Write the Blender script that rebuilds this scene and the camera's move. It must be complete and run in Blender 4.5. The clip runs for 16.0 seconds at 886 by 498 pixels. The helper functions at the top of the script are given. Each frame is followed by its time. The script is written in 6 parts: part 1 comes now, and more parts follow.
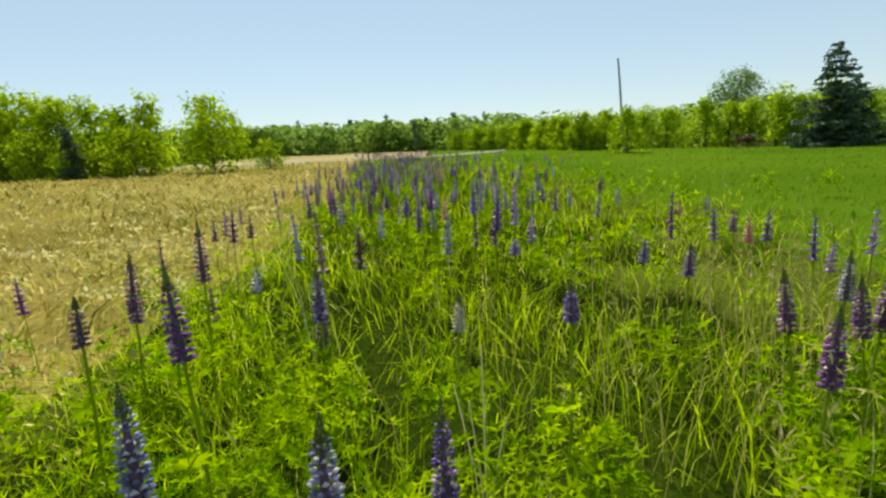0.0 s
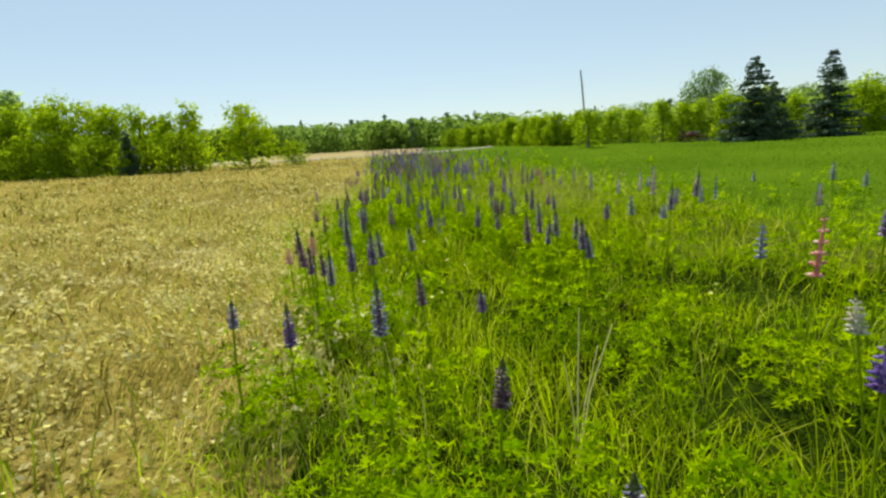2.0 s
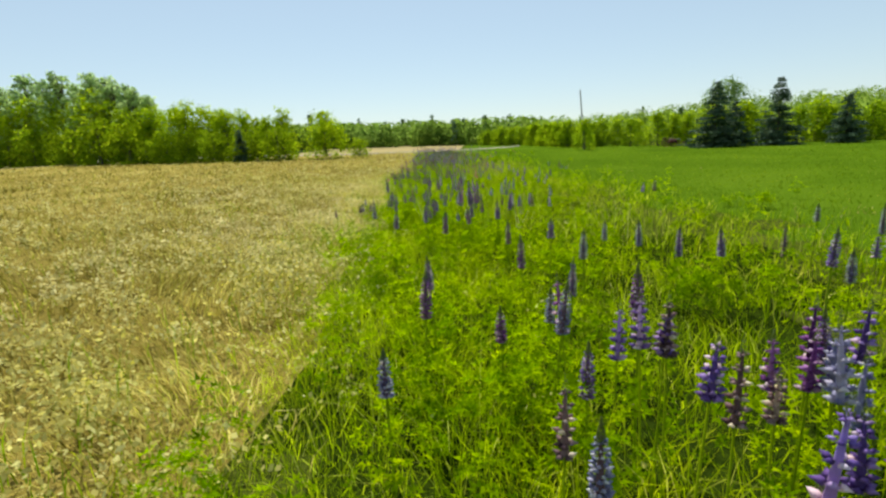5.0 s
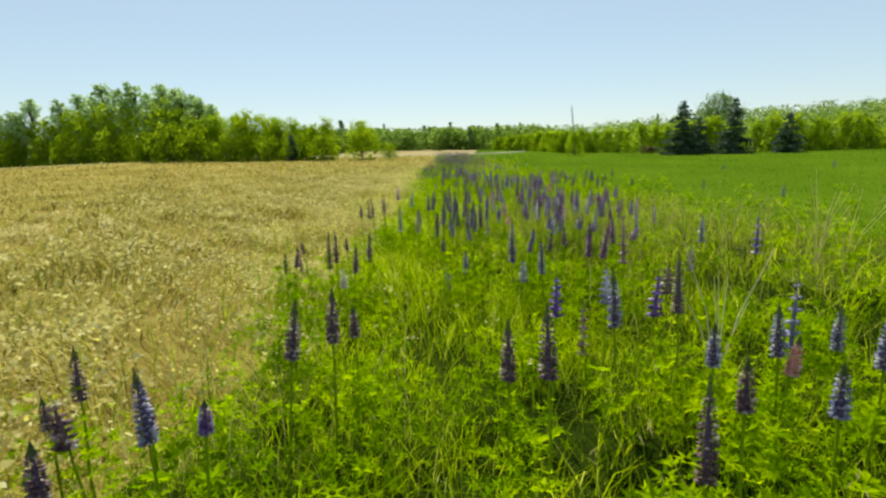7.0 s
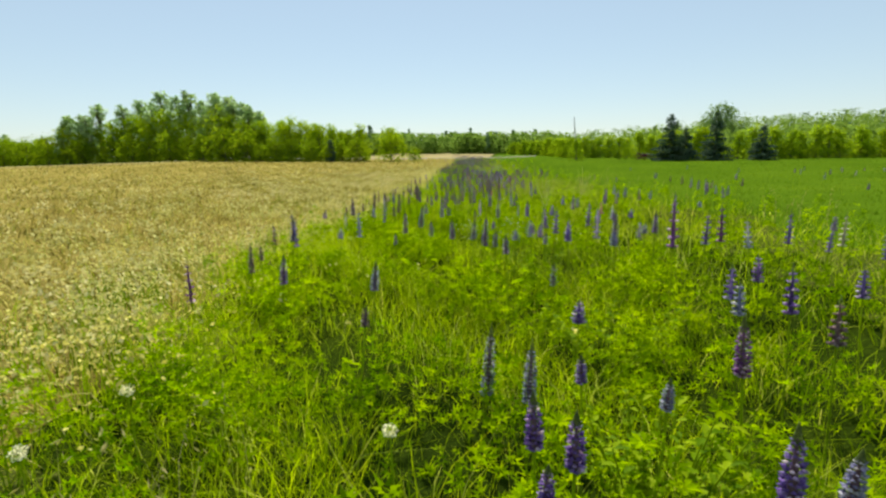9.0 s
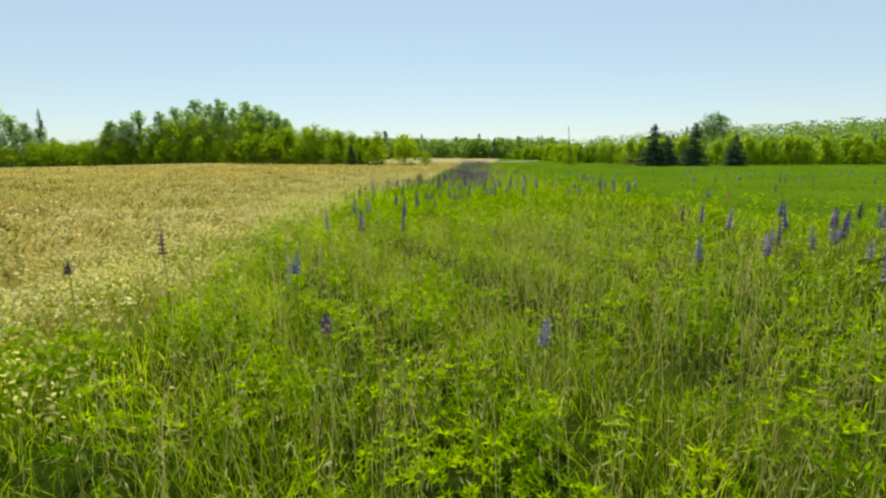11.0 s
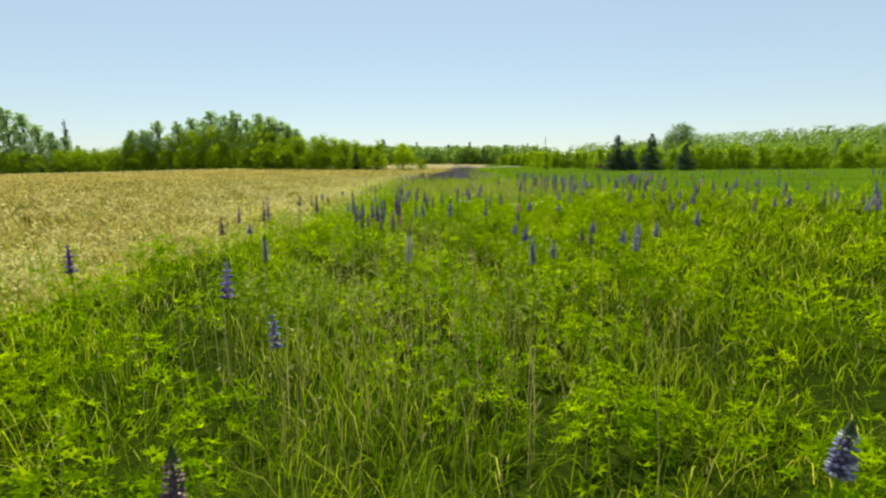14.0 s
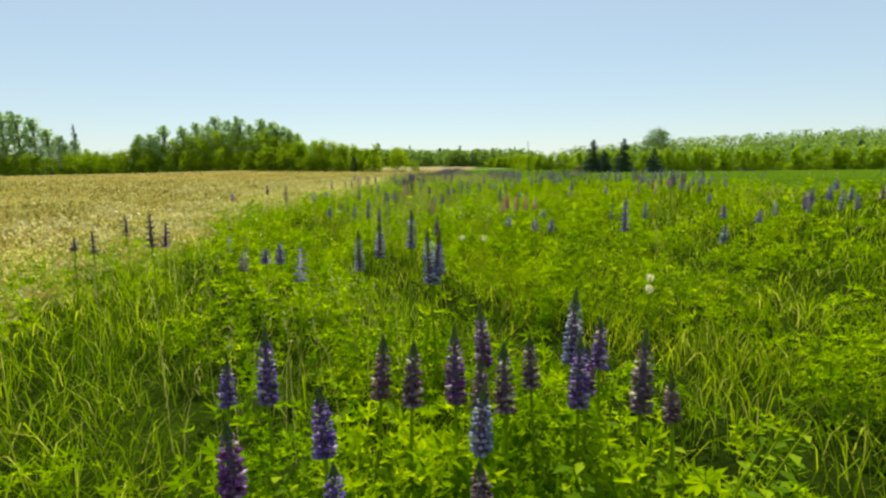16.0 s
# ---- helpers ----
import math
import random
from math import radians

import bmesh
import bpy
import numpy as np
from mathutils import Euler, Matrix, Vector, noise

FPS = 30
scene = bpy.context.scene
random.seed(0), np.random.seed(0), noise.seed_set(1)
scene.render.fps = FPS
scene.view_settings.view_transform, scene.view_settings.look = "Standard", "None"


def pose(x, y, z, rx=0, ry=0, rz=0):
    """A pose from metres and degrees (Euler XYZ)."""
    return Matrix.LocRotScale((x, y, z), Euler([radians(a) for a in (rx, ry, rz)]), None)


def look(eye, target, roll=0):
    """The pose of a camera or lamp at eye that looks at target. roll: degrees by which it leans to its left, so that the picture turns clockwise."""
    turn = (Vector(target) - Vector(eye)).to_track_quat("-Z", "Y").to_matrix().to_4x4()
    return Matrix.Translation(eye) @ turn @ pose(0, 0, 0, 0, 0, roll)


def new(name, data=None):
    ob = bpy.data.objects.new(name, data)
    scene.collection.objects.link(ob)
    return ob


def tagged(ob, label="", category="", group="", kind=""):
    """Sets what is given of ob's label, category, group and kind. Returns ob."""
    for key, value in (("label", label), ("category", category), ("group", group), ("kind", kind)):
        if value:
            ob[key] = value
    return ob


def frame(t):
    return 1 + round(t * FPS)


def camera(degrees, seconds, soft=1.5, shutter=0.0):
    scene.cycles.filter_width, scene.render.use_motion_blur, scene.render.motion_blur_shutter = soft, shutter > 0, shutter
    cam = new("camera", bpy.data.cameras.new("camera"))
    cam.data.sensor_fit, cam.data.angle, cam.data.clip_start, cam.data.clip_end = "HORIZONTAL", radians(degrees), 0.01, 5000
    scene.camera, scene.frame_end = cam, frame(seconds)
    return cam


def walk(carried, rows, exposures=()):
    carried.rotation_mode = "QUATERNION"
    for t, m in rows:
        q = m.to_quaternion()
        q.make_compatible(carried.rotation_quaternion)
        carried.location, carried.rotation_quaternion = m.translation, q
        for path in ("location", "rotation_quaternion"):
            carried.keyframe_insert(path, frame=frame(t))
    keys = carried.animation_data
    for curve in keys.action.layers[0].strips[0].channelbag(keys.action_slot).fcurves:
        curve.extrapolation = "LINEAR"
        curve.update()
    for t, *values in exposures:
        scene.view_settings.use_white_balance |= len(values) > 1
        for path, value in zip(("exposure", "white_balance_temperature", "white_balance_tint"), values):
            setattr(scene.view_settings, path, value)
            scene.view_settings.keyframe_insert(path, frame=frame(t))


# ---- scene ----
cam = camera(82.15, 16.0, soft=2.5)
PATH = [
    (0, (0.000, -0.000, 1.406), (-0.003, 1.965, 1.034), -3.29),
    (0.5, (-0.027, -1.764, 1.406), (-0.021, 0.201, 1.031), -3.36),
    (1, (-0.052, -3.635, 1.439), (-0.036, -1.671, 1.061), -3.49),
    (1.5, (-0.118, -5.911, 1.432), (-0.099, -3.948, 1.048), -3.77),
    (2, (-0.236, -8.200, 1.449), (-0.221, -6.238, 1.062), -3.97),
    (2.5, (-0.186, -10.548, 1.490), (-0.187, -8.586, 1.099), -4.03),
    (3, (-0.086, -12.752, 1.537), (-0.112, -10.791, 1.143), -3.94),
    (3.5, (0.174, -15.007, 1.583), (0.115, -13.049, 1.183), -3.67),
    (4, (0.766, -17.177, 1.639), (0.666, -15.220, 1.234), -3.31),
    (4.5, (1.405, -19.641, 1.693), (1.270, -17.685, 1.296), -2.96),
    (5, (1.889, -22.597, 1.700), (1.726, -20.643, 1.306), -2.66),
    (5.5, (2.287, -25.832, 1.704), (2.100, -23.880, 1.313), -2.40),
    (6, (2.636, -29.181, 1.713), (2.432, -27.229, 1.325), -2.17),
    (6.5, (2.976, -32.478, 1.732), (2.757, -30.528, 1.348), -1.99),
    (7, (3.342, -35.550, 1.764), (3.114, -33.600, 1.386), -1.84),
    (7.5, (3.746, -38.362, 1.813), (3.503, -36.412, 1.442), -1.64),
    (8, (4.237, -41.068, 1.835), (3.977, -39.120, 1.464), -1.44),
    (8.5, (4.751, -43.701, 1.858), (4.465, -41.756, 1.491), -1.22),
    (9, (5.283, -46.378, 1.871), (4.974, -44.436, 1.506), -1.11),
    (9.5, (5.820, -49.020, 1.870), (5.494, -47.080, 1.510), -1.02),
    (10, (6.436, -51.493, 1.862), (6.096, -49.555, 1.505), -0.90),
    (10.5, (7.087, -53.838, 1.846), (6.738, -51.901, 1.493), -0.78),
    (11, (7.724, -56.074, 1.824), (7.368, -54.137, 1.476), -0.66),
    (11.5, (8.294, -58.221, 1.798), (7.935, -56.283, 1.455), -0.57),
    (12, (8.751, -60.282, 1.771), (8.393, -58.343, 1.433), -0.53),
    (12.5, (9.077, -62.534, 1.740), (8.724, -60.594, 1.405), -0.55),
    (13, (9.411, -64.834, 1.706), (9.062, -62.892, 1.375), -0.59),
    (13.5, (9.757, -67.192, 1.687), (9.416, -65.248, 1.359), -0.67),
    (14, (10.119, -69.584, 1.660), (9.787, -67.638, 1.336), -0.71),
    (14.5, (10.535, -71.934, 1.642), (10.208, -69.987, 1.319), -0.66),
    (15, (10.947, -74.191, 1.600), (10.626, -72.242, 1.283), -0.69),
    (15.5, (11.364, -76.462, 1.525), (11.053, -74.511, 1.212), -0.73),
    (16, (11.781, -78.816, 1.455), (11.479, -76.864, 1.142), -0.71),
]
walk(cam, [(t, look(eye, target, roll)) for t, eye, target, roll in PATH], [(0.0, 0.4, 6700.0, 6.0), (16.0, 0.4, 6700.0, 6.0)])

# ---- sky, sun ----
SUN_EL, SUN_AZ = 57.0, -14.0          # degrees; the azimuth runs from +y towards +x
world = bpy.data.worlds.new("sky")
scene.world = world
world.use_nodes = True
wn = world.node_tree
sky = wn.nodes.new("ShaderNodeTexSky")
sky.sky_type, sky.sun_disc = "NISHITA", False
sky.sun_elevation, sky.sun_rotation = radians(SUN_EL), radians(SUN_AZ)
sky.air_density, sky.dust_density, sky.ozone_density = 1.0, 0.25, 1.2
wn.nodes["Background"].inputs["Strength"].default_value = 0.091
haze = wn.nodes.new("ShaderNodeMixRGB")              # thin summer haze over the whole sky
haze.inputs["Fac"].default_value = 0.48
haze.inputs["Color2"].default_value = (5.08, 6.32, 7.40, 1)
wn.links.new(sky.outputs["Color"], haze.inputs["Color1"])
wn.links.new(haze.outputs["Color"], wn.nodes["Background"].inputs["Color"])
sun_data = bpy.data.lights.new("sun", "SUN")
sun_data.energy, sun_data.angle, sun_data.color = 5.0, radians(0.53), (1.0, 0.955, 0.88)
sun = new("sun", sun_data)
ce = math.cos(radians(SUN_EL))
sun_way = Vector((ce * math.sin(radians(SUN_AZ)), ce * math.cos(radians(SUN_AZ)), math.sin(radians(SUN_EL))))
sun.matrix_world = look(sun_way * 100, (0, 0, 0))

# ---- materials ----
def node(nt, kind, **values):
    n = nt.nodes.new(kind)
    for key, value in values.items():
        n.inputs[key.replace("_", " ")].default_value = value
    return n


def ramp_of(nt, colors):
    n = nt.nodes.new("ShaderNodeValToRGB")
    el = n.color_ramp.elements
    while len(el) < len(colors):
        el.new(0.5)
    for i, (pos, col) in enumerate(colors):
        el[i].position = pos
        el[i].color = (*col, 1)
    return n


def leafy(name, colors, through_light=0.4, rough=0.55, patch=0.35, patch_tint=(1.25, 1.15, 0.7), spread="island", gloss=0.3, fine=None):
    """Leaf, blade or petal: colour by piece, drifting in soft patches, lit through."""
    m = bpy.data.materials.new(name)
    m.use_nodes = True
    nt = m.node_tree
    bsdf, out = nt.nodes["Principled BSDF"], nt.nodes["Material Output"]
    geo = nt.nodes.new("ShaderNodeNewGeometry" if spread == "island" else "ShaderNodeObjectInfo")
    ramp = ramp_of(nt, colors)
    nt.links.new(geo.outputs["Random Per Island" if spread == "island" else "Random"], ramp.inputs["Fac"])
    pos = nt.nodes.new("ShaderNodeNewGeometry")
    noise_a = node(nt, "ShaderNodeTexNoise", Scale=patch, Detail=3.0)
    nt.links.new(pos.outputs["Position"], noise_a.inputs["Vector"])
    tint = ramp_of(nt, [(0.35, (1, 1, 1)), (0.65, patch_tint)])
    nt.links.new(noise_a.outputs["Fac"], tint.inputs["Fac"])
    mul = nt.nodes.new("ShaderNodeMixRGB")
    mul.blend_type = "MULTIPLY"
    mul.inputs["Fac"].default_value = 1.0
    nt.links.new(ramp.outputs["Color"], mul.inputs["Color1"])
    nt.links.new(tint.outputs["Color"], mul.inputs["Color2"])
    if fine:
        noise_b = node(nt, "ShaderNodeTexNoise", Scale=fine[0], Detail=2.0)
        nt.links.new(pos.outputs["Position"], noise_b.inputs["Vector"])
        tint_b = ramp_of(nt, [(0.36, (1, 1, 1)), (0.62, fine[1])])
        nt.links.new(noise_b.outputs["Fac"], tint_b.inputs["Fac"])
        mul_b = nt.nodes.new("ShaderNodeMixRGB")
        mul_b.blend_type = "MULTIPLY"
        mul_b.inputs["Fac"].default_value = 1.0
        nt.links.new(mul.outputs["Color"], mul_b.inputs["Color1"])
        nt.links.new(tint_b.outputs["Color"], mul_b.inputs["Color2"])
        mul = mul_b
    nt.links.new(mul.outputs["Color"], bsdf.inputs["Base Color"])
    bsdf.inputs["Roughness"].default_value = rough
    bsdf.inputs["Specular IOR Level"].default_value = gloss
    if through_light > 0:
        tr = nt.nodes.new("ShaderNodeBsdfTranslucent")
        nt.links.new(mul.outputs["Color"], tr.inputs["Color"])
        mix = nt.nodes.new("ShaderNodeMixShader")
        mix.inputs["Fac"].default_value = through_light
        nt.links.new(bsdf.outputs["BSDF"], mix.inputs[1])
        nt.links.new(tr.outputs["BSDF"], mix.inputs[2])
        nt.links.new(mix.outputs["Shader"], out.inputs["Surface"])
    return m


def rough_mat(name, colors, fine=40.0, coarse=0.6, rough=0.9, bump=0.3, metal=0.0, dist=0.03, gloss=0.0):
    """Soil, bark, wood or rust: two scales of noise for colour, the fine one for relief."""
    m = bpy.data.materials.new(name)
    m.use_nodes = True
    nt = m.node_tree
    bsdf = nt.nodes["Principled BSDF"]
    pos = nt.nodes.new("ShaderNodeNewGeometry")
    a = node(nt, "ShaderNodeTexNoise", Scale=fine, Detail=5.0, Roughness=0.65)
    b = node(nt, "ShaderNodeTexNoise", Scale=coarse, Detail=4.0)
    for n in (a, b):
        nt.links.new(pos.outputs["Position"], n.inputs["Vector"])
    both = nt.nodes.new("ShaderNodeMath")
    both.operation = "ADD"
    half = nt.nodes.new("ShaderNodeMath")
    half.operation = "MULTIPLY"
    half.inputs[1].default_value = 0.5
    nt.links.new(a.outputs["Fac"], both.inputs[0])
    nt.links.new(b.outputs["Fac"], both.inputs[1])
    nt.links.new(both.outputs["Value"], half.inputs[0])
    ramp = ramp_of(nt, colors)
    nt.links.new(half.outputs["Value"], ramp.inputs["Fac"])
    nt.links.new(ramp.outputs["Color"], bsdf.inputs["Base Color"])
    bsdf.inputs["Roughness"].default_value, bsdf.inputs["Metallic"].default_value = rough, metal
    bsdf.inputs["Specular IOR Level"].default_value = gloss
    bm = node(nt, "ShaderNodeBump", Strength=bump, Distance=dist)
    nt.links.new(a.outputs["Fac"], bm.inputs["Height"])
    nt.links.new(bm.outputs["Normal"], bsdf.inputs["Normal"])
    return m


# the pale last stop paints sunlit glints on some blades, which have no gloss
M_GRASS = leafy("grass_blade", [(0.0, (0.065, 0.135, 0.0010)), (0.35, (0.245, 0.385, 0.0010)), (0.80, (0.44, 0.570, 0.0020)), (0.94, (0.64, 0.65, 0.1100))], 0.56, patch=0.3, patch_tint=(1.2, 1.1, 0.7), gloss=0.0, fine=(1.6, (0.60, 0.70, 0.7)))
M_FIELDGRASS = leafy("field_grass_blade", [(0.0, (0.090, 0.170, 0.005)), (0.5, (0.135, 0.230, 0.009)), (0.9, (0.182, 0.278, 0.016)), (0.98, (0.240, 0.305, 0.045))], 0.6, patch=0.12, gloss=0.0, fine=(0.6, (0.80, 0.86, 0.9)))
M_LEAF = leafy("lupine_leaf", [(0.0, (0.090, 0.170, 0.0010)), (0.45, (0.31, 0.47, 0.0010)), (1.0, (0.50, 0.64, 0.0030))], 0.56, patch=0.45, patch_tint=(1.1, 1.05, 0.7), gloss=0.0, fine=(2.0, (0.48, 0.62, 0.7)))
M_WEED = leafy("weed_leaf", [(0.0, (0.09, 0.18, 0.002)), (0.6, (0.19, 0.31, 0.004)), (1.0, (0.31, 0.43, 0.010))], 0.5, patch=0.6, gloss=0.03)
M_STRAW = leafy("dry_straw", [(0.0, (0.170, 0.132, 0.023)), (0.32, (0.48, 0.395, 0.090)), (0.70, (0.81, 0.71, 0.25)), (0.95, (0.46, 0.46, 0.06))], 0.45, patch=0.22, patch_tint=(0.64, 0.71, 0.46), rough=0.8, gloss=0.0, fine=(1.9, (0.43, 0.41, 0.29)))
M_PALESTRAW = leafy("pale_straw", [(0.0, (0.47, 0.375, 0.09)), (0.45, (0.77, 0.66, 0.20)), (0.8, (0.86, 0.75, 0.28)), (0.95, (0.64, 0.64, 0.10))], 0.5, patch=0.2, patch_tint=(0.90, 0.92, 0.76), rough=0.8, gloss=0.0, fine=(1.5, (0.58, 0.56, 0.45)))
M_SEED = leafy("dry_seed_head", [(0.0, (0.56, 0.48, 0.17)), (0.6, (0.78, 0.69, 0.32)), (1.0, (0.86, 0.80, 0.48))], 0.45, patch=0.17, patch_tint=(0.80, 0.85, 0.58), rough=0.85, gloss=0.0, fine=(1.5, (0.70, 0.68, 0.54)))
M_PANICLE = leafy("seeding_grass", [(0.0, (0.27, 0.29, 0.05)), (0.6, (0.42, 0.41, 0.11)), (1.0, (0.58, 0.52, 0.22))], 0.4, patch=0.3, patch_tint=(0.9, 0.8, 0.85), gloss=0.0)
M_RIMGRASS = leafy("young_rim_grass", [(0.0, (0.29, 0.43, 0.0020)), (0.5, (0.45, 0.60, 0.0040)), (0.9, (0.57, 0.68, 0.0200)), (0.98, (0.62, 0.67, 0.1400))], 0.58, patch=0.35, gloss=0.0, fine=(1.6, (0.8, 0.84, 0.8)))
M_YELLOW = leafy("yellow_weed_flower", [(0.0, (0.55, 0.52, 0.10)), (1.0, (0.78, 0.74, 0.30))], 0.35, patch=0.6, gloss=0.1)
M_STEM = leafy("stem_green", [(0.0, (0.15, 0.25, 0.006)), (1.0, (0.26, 0.37, 0.01))], 0.25, gloss=0.05)
M_STALK = leafy("bleached_stalk", [(0.0, (0.55, 0.51, 0.30)), (1.0, (0.76, 0.72, 0.48))], 0.2, gloss=0.0)
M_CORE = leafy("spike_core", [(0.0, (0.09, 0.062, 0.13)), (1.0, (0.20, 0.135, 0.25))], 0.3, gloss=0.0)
M_BUD = leafy("bud_green", [(0.0, (0.06, 0.09, 0.04)), (1.0, (0.13, 0.17, 0.07))], 0.25)
PETALS = {
    "violet": leafy("petal_violet", [(0.0, (0.110, 0.070, 0.270)), (0.5, (0.250, 0.165, 0.530)), (0.82, (0.460, 0.350, 0.720)), (1.0, (0.860, 0.780, 0.860))], 0.45, patch=5, patch_tint=(1.2, 1, 0.9), gloss=0.05),
    "purple": leafy("petal_purple", [(0.0, (0.125, 0.040, 0.175)), (0.5, (0.280, 0.105, 0.370)), (0.82, (0.480, 0.250, 0.540)), (1.0, (0.800, 0.700, 0.780))], 0.45, patch=5, patch_tint=(1.1, 1, 0.9), gloss=0.05),
    "pale": leafy("petal_pale_blue", [(0.0, (0.150, 0.160, 0.300)), (0.5, (0.310, 0.320, 0.510)), (0.85, (0.560, 0.560, 0.720)), (1.0, (0.820, 0.820, 0.840))], 0.45, patch=5, patch_tint=(1.1, 1, 0.95), gloss=0.05),
    "faded": leafy("petal_faded", [(0.0, (0.108, 0.066, 0.078)), (0.5, (0.250, 0.168, 0.200)), (0.82, (0.420, 0.310, 0.340)), (1.0, (0.800, 0.740, 0.640))], 0.42, patch=5, patch_tint=(1.1, 1, 0.85), gloss=0.05),
    "pink": leafy("petal_pink", [(0.0, (0.60, 0.24, 0.23)), (0.5, (0.79, 0.43, 0.38)), (1.0, (0.88, 0.68, 0.60))], 0.42, patch=6, patch_tint=(1.1, 1, 1), gloss=0.05),
    "cream": leafy("petal_cream", [(0.0, (0.50, 0.45, 0.33)), (1.0, (0.82, 0.77, 0.64))], 0.42, patch=6, patch_tint=(1.0, 1, 1), gloss=0.05),
}
M_WHITE = leafy("petal_white", [(0.0, (0.66, 0.68, 0.58)), (1.0, (0.82, 0.82, 0.76))], 0.3)
# strip soil, darkened to near black: the shade between plants is in its colour
M_SHADED_SOIL = rough_mat("shaded_meadow_soil", [(0.3, (0.008, 0.014, 0.002)), (0.5, (0.020, 0.034, 0.003)), (0.7, (0.05, 0.075, 0.004))], 18, 0.5, bump=0.6, dist=0.08)
M_RIMSOIL = rough_mat("rim_soil", [(0.3, (0.029, 0.039, 0.0060)), (0.5, (0.062, 0.079, 0.0100)), (0.7, (0.113, 0.127, 0.0250))], 16, 0.6, bump=0.6, dist=0.08)
M_FIELD = rough_mat("hay_field_ground", [(0.3, (0.040, 0.080, 0.004)), (0.5, (0.066, 0.122, 0.006)), (0.7, (0.095, 0.155, 0.010))], 9, 0.12, bump=0.5, dist=0.12)
M_DRY = rough_mat("dry_ground", [(0.3, (0.100, 0.076, 0.0150)), (0.48, (0.235, 0.187, 0.0430)), (0.7, (0.43, 0.35, 0.1050))], 11, 0.14, bump=0.9, dist=0.12)
M_FARFIELD = rough_mat("far_dry_field", [(0.3, (0.25, 0.20, 0.09)), (0.7, (0.37, 0.31, 0.15))], 3, 0.06, bump=0.5, dist=0.15)
M_FOREST = rough_mat("forest_floor", [(0.3, (0.02, 0.03, 0.008)), (0.7, (0.05, 0.07, 0.015))], 2, 0.1, bump=0.5, dist=0.2)
M_ROAD = rough_mat("gravel_road", [(0.3, (0.22, 0.20, 0.16)), (0.7, (0.32, 0.29, 0.24))], 30, 0.4, bump=0.3)
M_BARK = rough_mat("bark", [(0.3, (0.06, 0.05, 0.04)), (0.7, (0.17, 0.15, 0.12))], 22, 1.2, bump=0.6)
M_POLE = rough_mat("weathered_pole", [(0.3, (0.16, 0.15, 0.14)), (0.7, (0.30, 0.29, 0.27))], 26, 1.5, bump=0.4)
M_RUST = rough_mat("rusty_iron", [(0.3, (0.075, 0.024, 0.018)), (0.55, (0.155, 0.052, 0.040)), (0.75, (0.44, 0.28, 0.21))], 30, 3, rough=0.75, metal=0.1, gloss=0.3)
M_GREYMETAL = rough_mat("grey_worn_metal", [(0.3, (0.10, 0.09, 0.09)), (0.7, (0.32, 0.28, 0.26))], 30, 3, rough=0.6, metal=0.4, gloss=0.4)
LEAVES = {
    "aspen": leafy("aspen_leaf", [(0.0, (0.171, 0.294, 0.006)), (0.5, (0.313, 0.451, 0.011)), (1.0, (0.453, 0.576, 0.020))], 0.62, patch=0.25, patch_tint=(1.15, 1.08, 0.75), gloss=0.0),
    "bush": leafy("bush_leaf", [(0.0, (0.120, 0.215, 0.006)), (0.5, (0.235, 0.355, 0.010)), (1.0, (0.370, 0.480, 0.018))], 0.62, patch=0.25, patch_tint=(1.15, 1.08, 0.75), gloss=0.0),
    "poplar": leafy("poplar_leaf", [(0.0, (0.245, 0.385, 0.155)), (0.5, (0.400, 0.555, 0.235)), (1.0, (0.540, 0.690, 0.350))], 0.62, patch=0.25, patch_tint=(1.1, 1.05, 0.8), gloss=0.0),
    "dark": leafy("dark_broadleaf", [(0.0, (0.115, 0.205, 0.055)), (0.5, (0.190, 0.300, 0.085)), (1.0, (0.280, 0.400, 0.130))], 0.5, patch=0.25, patch_tint=(1.1, 1.05, 0.8), gloss=0.0),
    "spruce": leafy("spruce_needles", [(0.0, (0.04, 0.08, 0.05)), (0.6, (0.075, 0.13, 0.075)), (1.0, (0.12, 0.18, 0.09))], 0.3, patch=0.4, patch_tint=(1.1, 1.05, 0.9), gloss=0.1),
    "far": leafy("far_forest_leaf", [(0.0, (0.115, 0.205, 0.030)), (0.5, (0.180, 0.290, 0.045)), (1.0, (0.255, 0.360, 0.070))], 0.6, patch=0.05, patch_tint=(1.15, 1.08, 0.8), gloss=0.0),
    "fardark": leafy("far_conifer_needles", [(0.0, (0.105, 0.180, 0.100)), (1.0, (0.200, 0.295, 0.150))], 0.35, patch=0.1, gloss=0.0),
}

# ---- mesh helpers ----
RNG = np.random.default_rng(7)


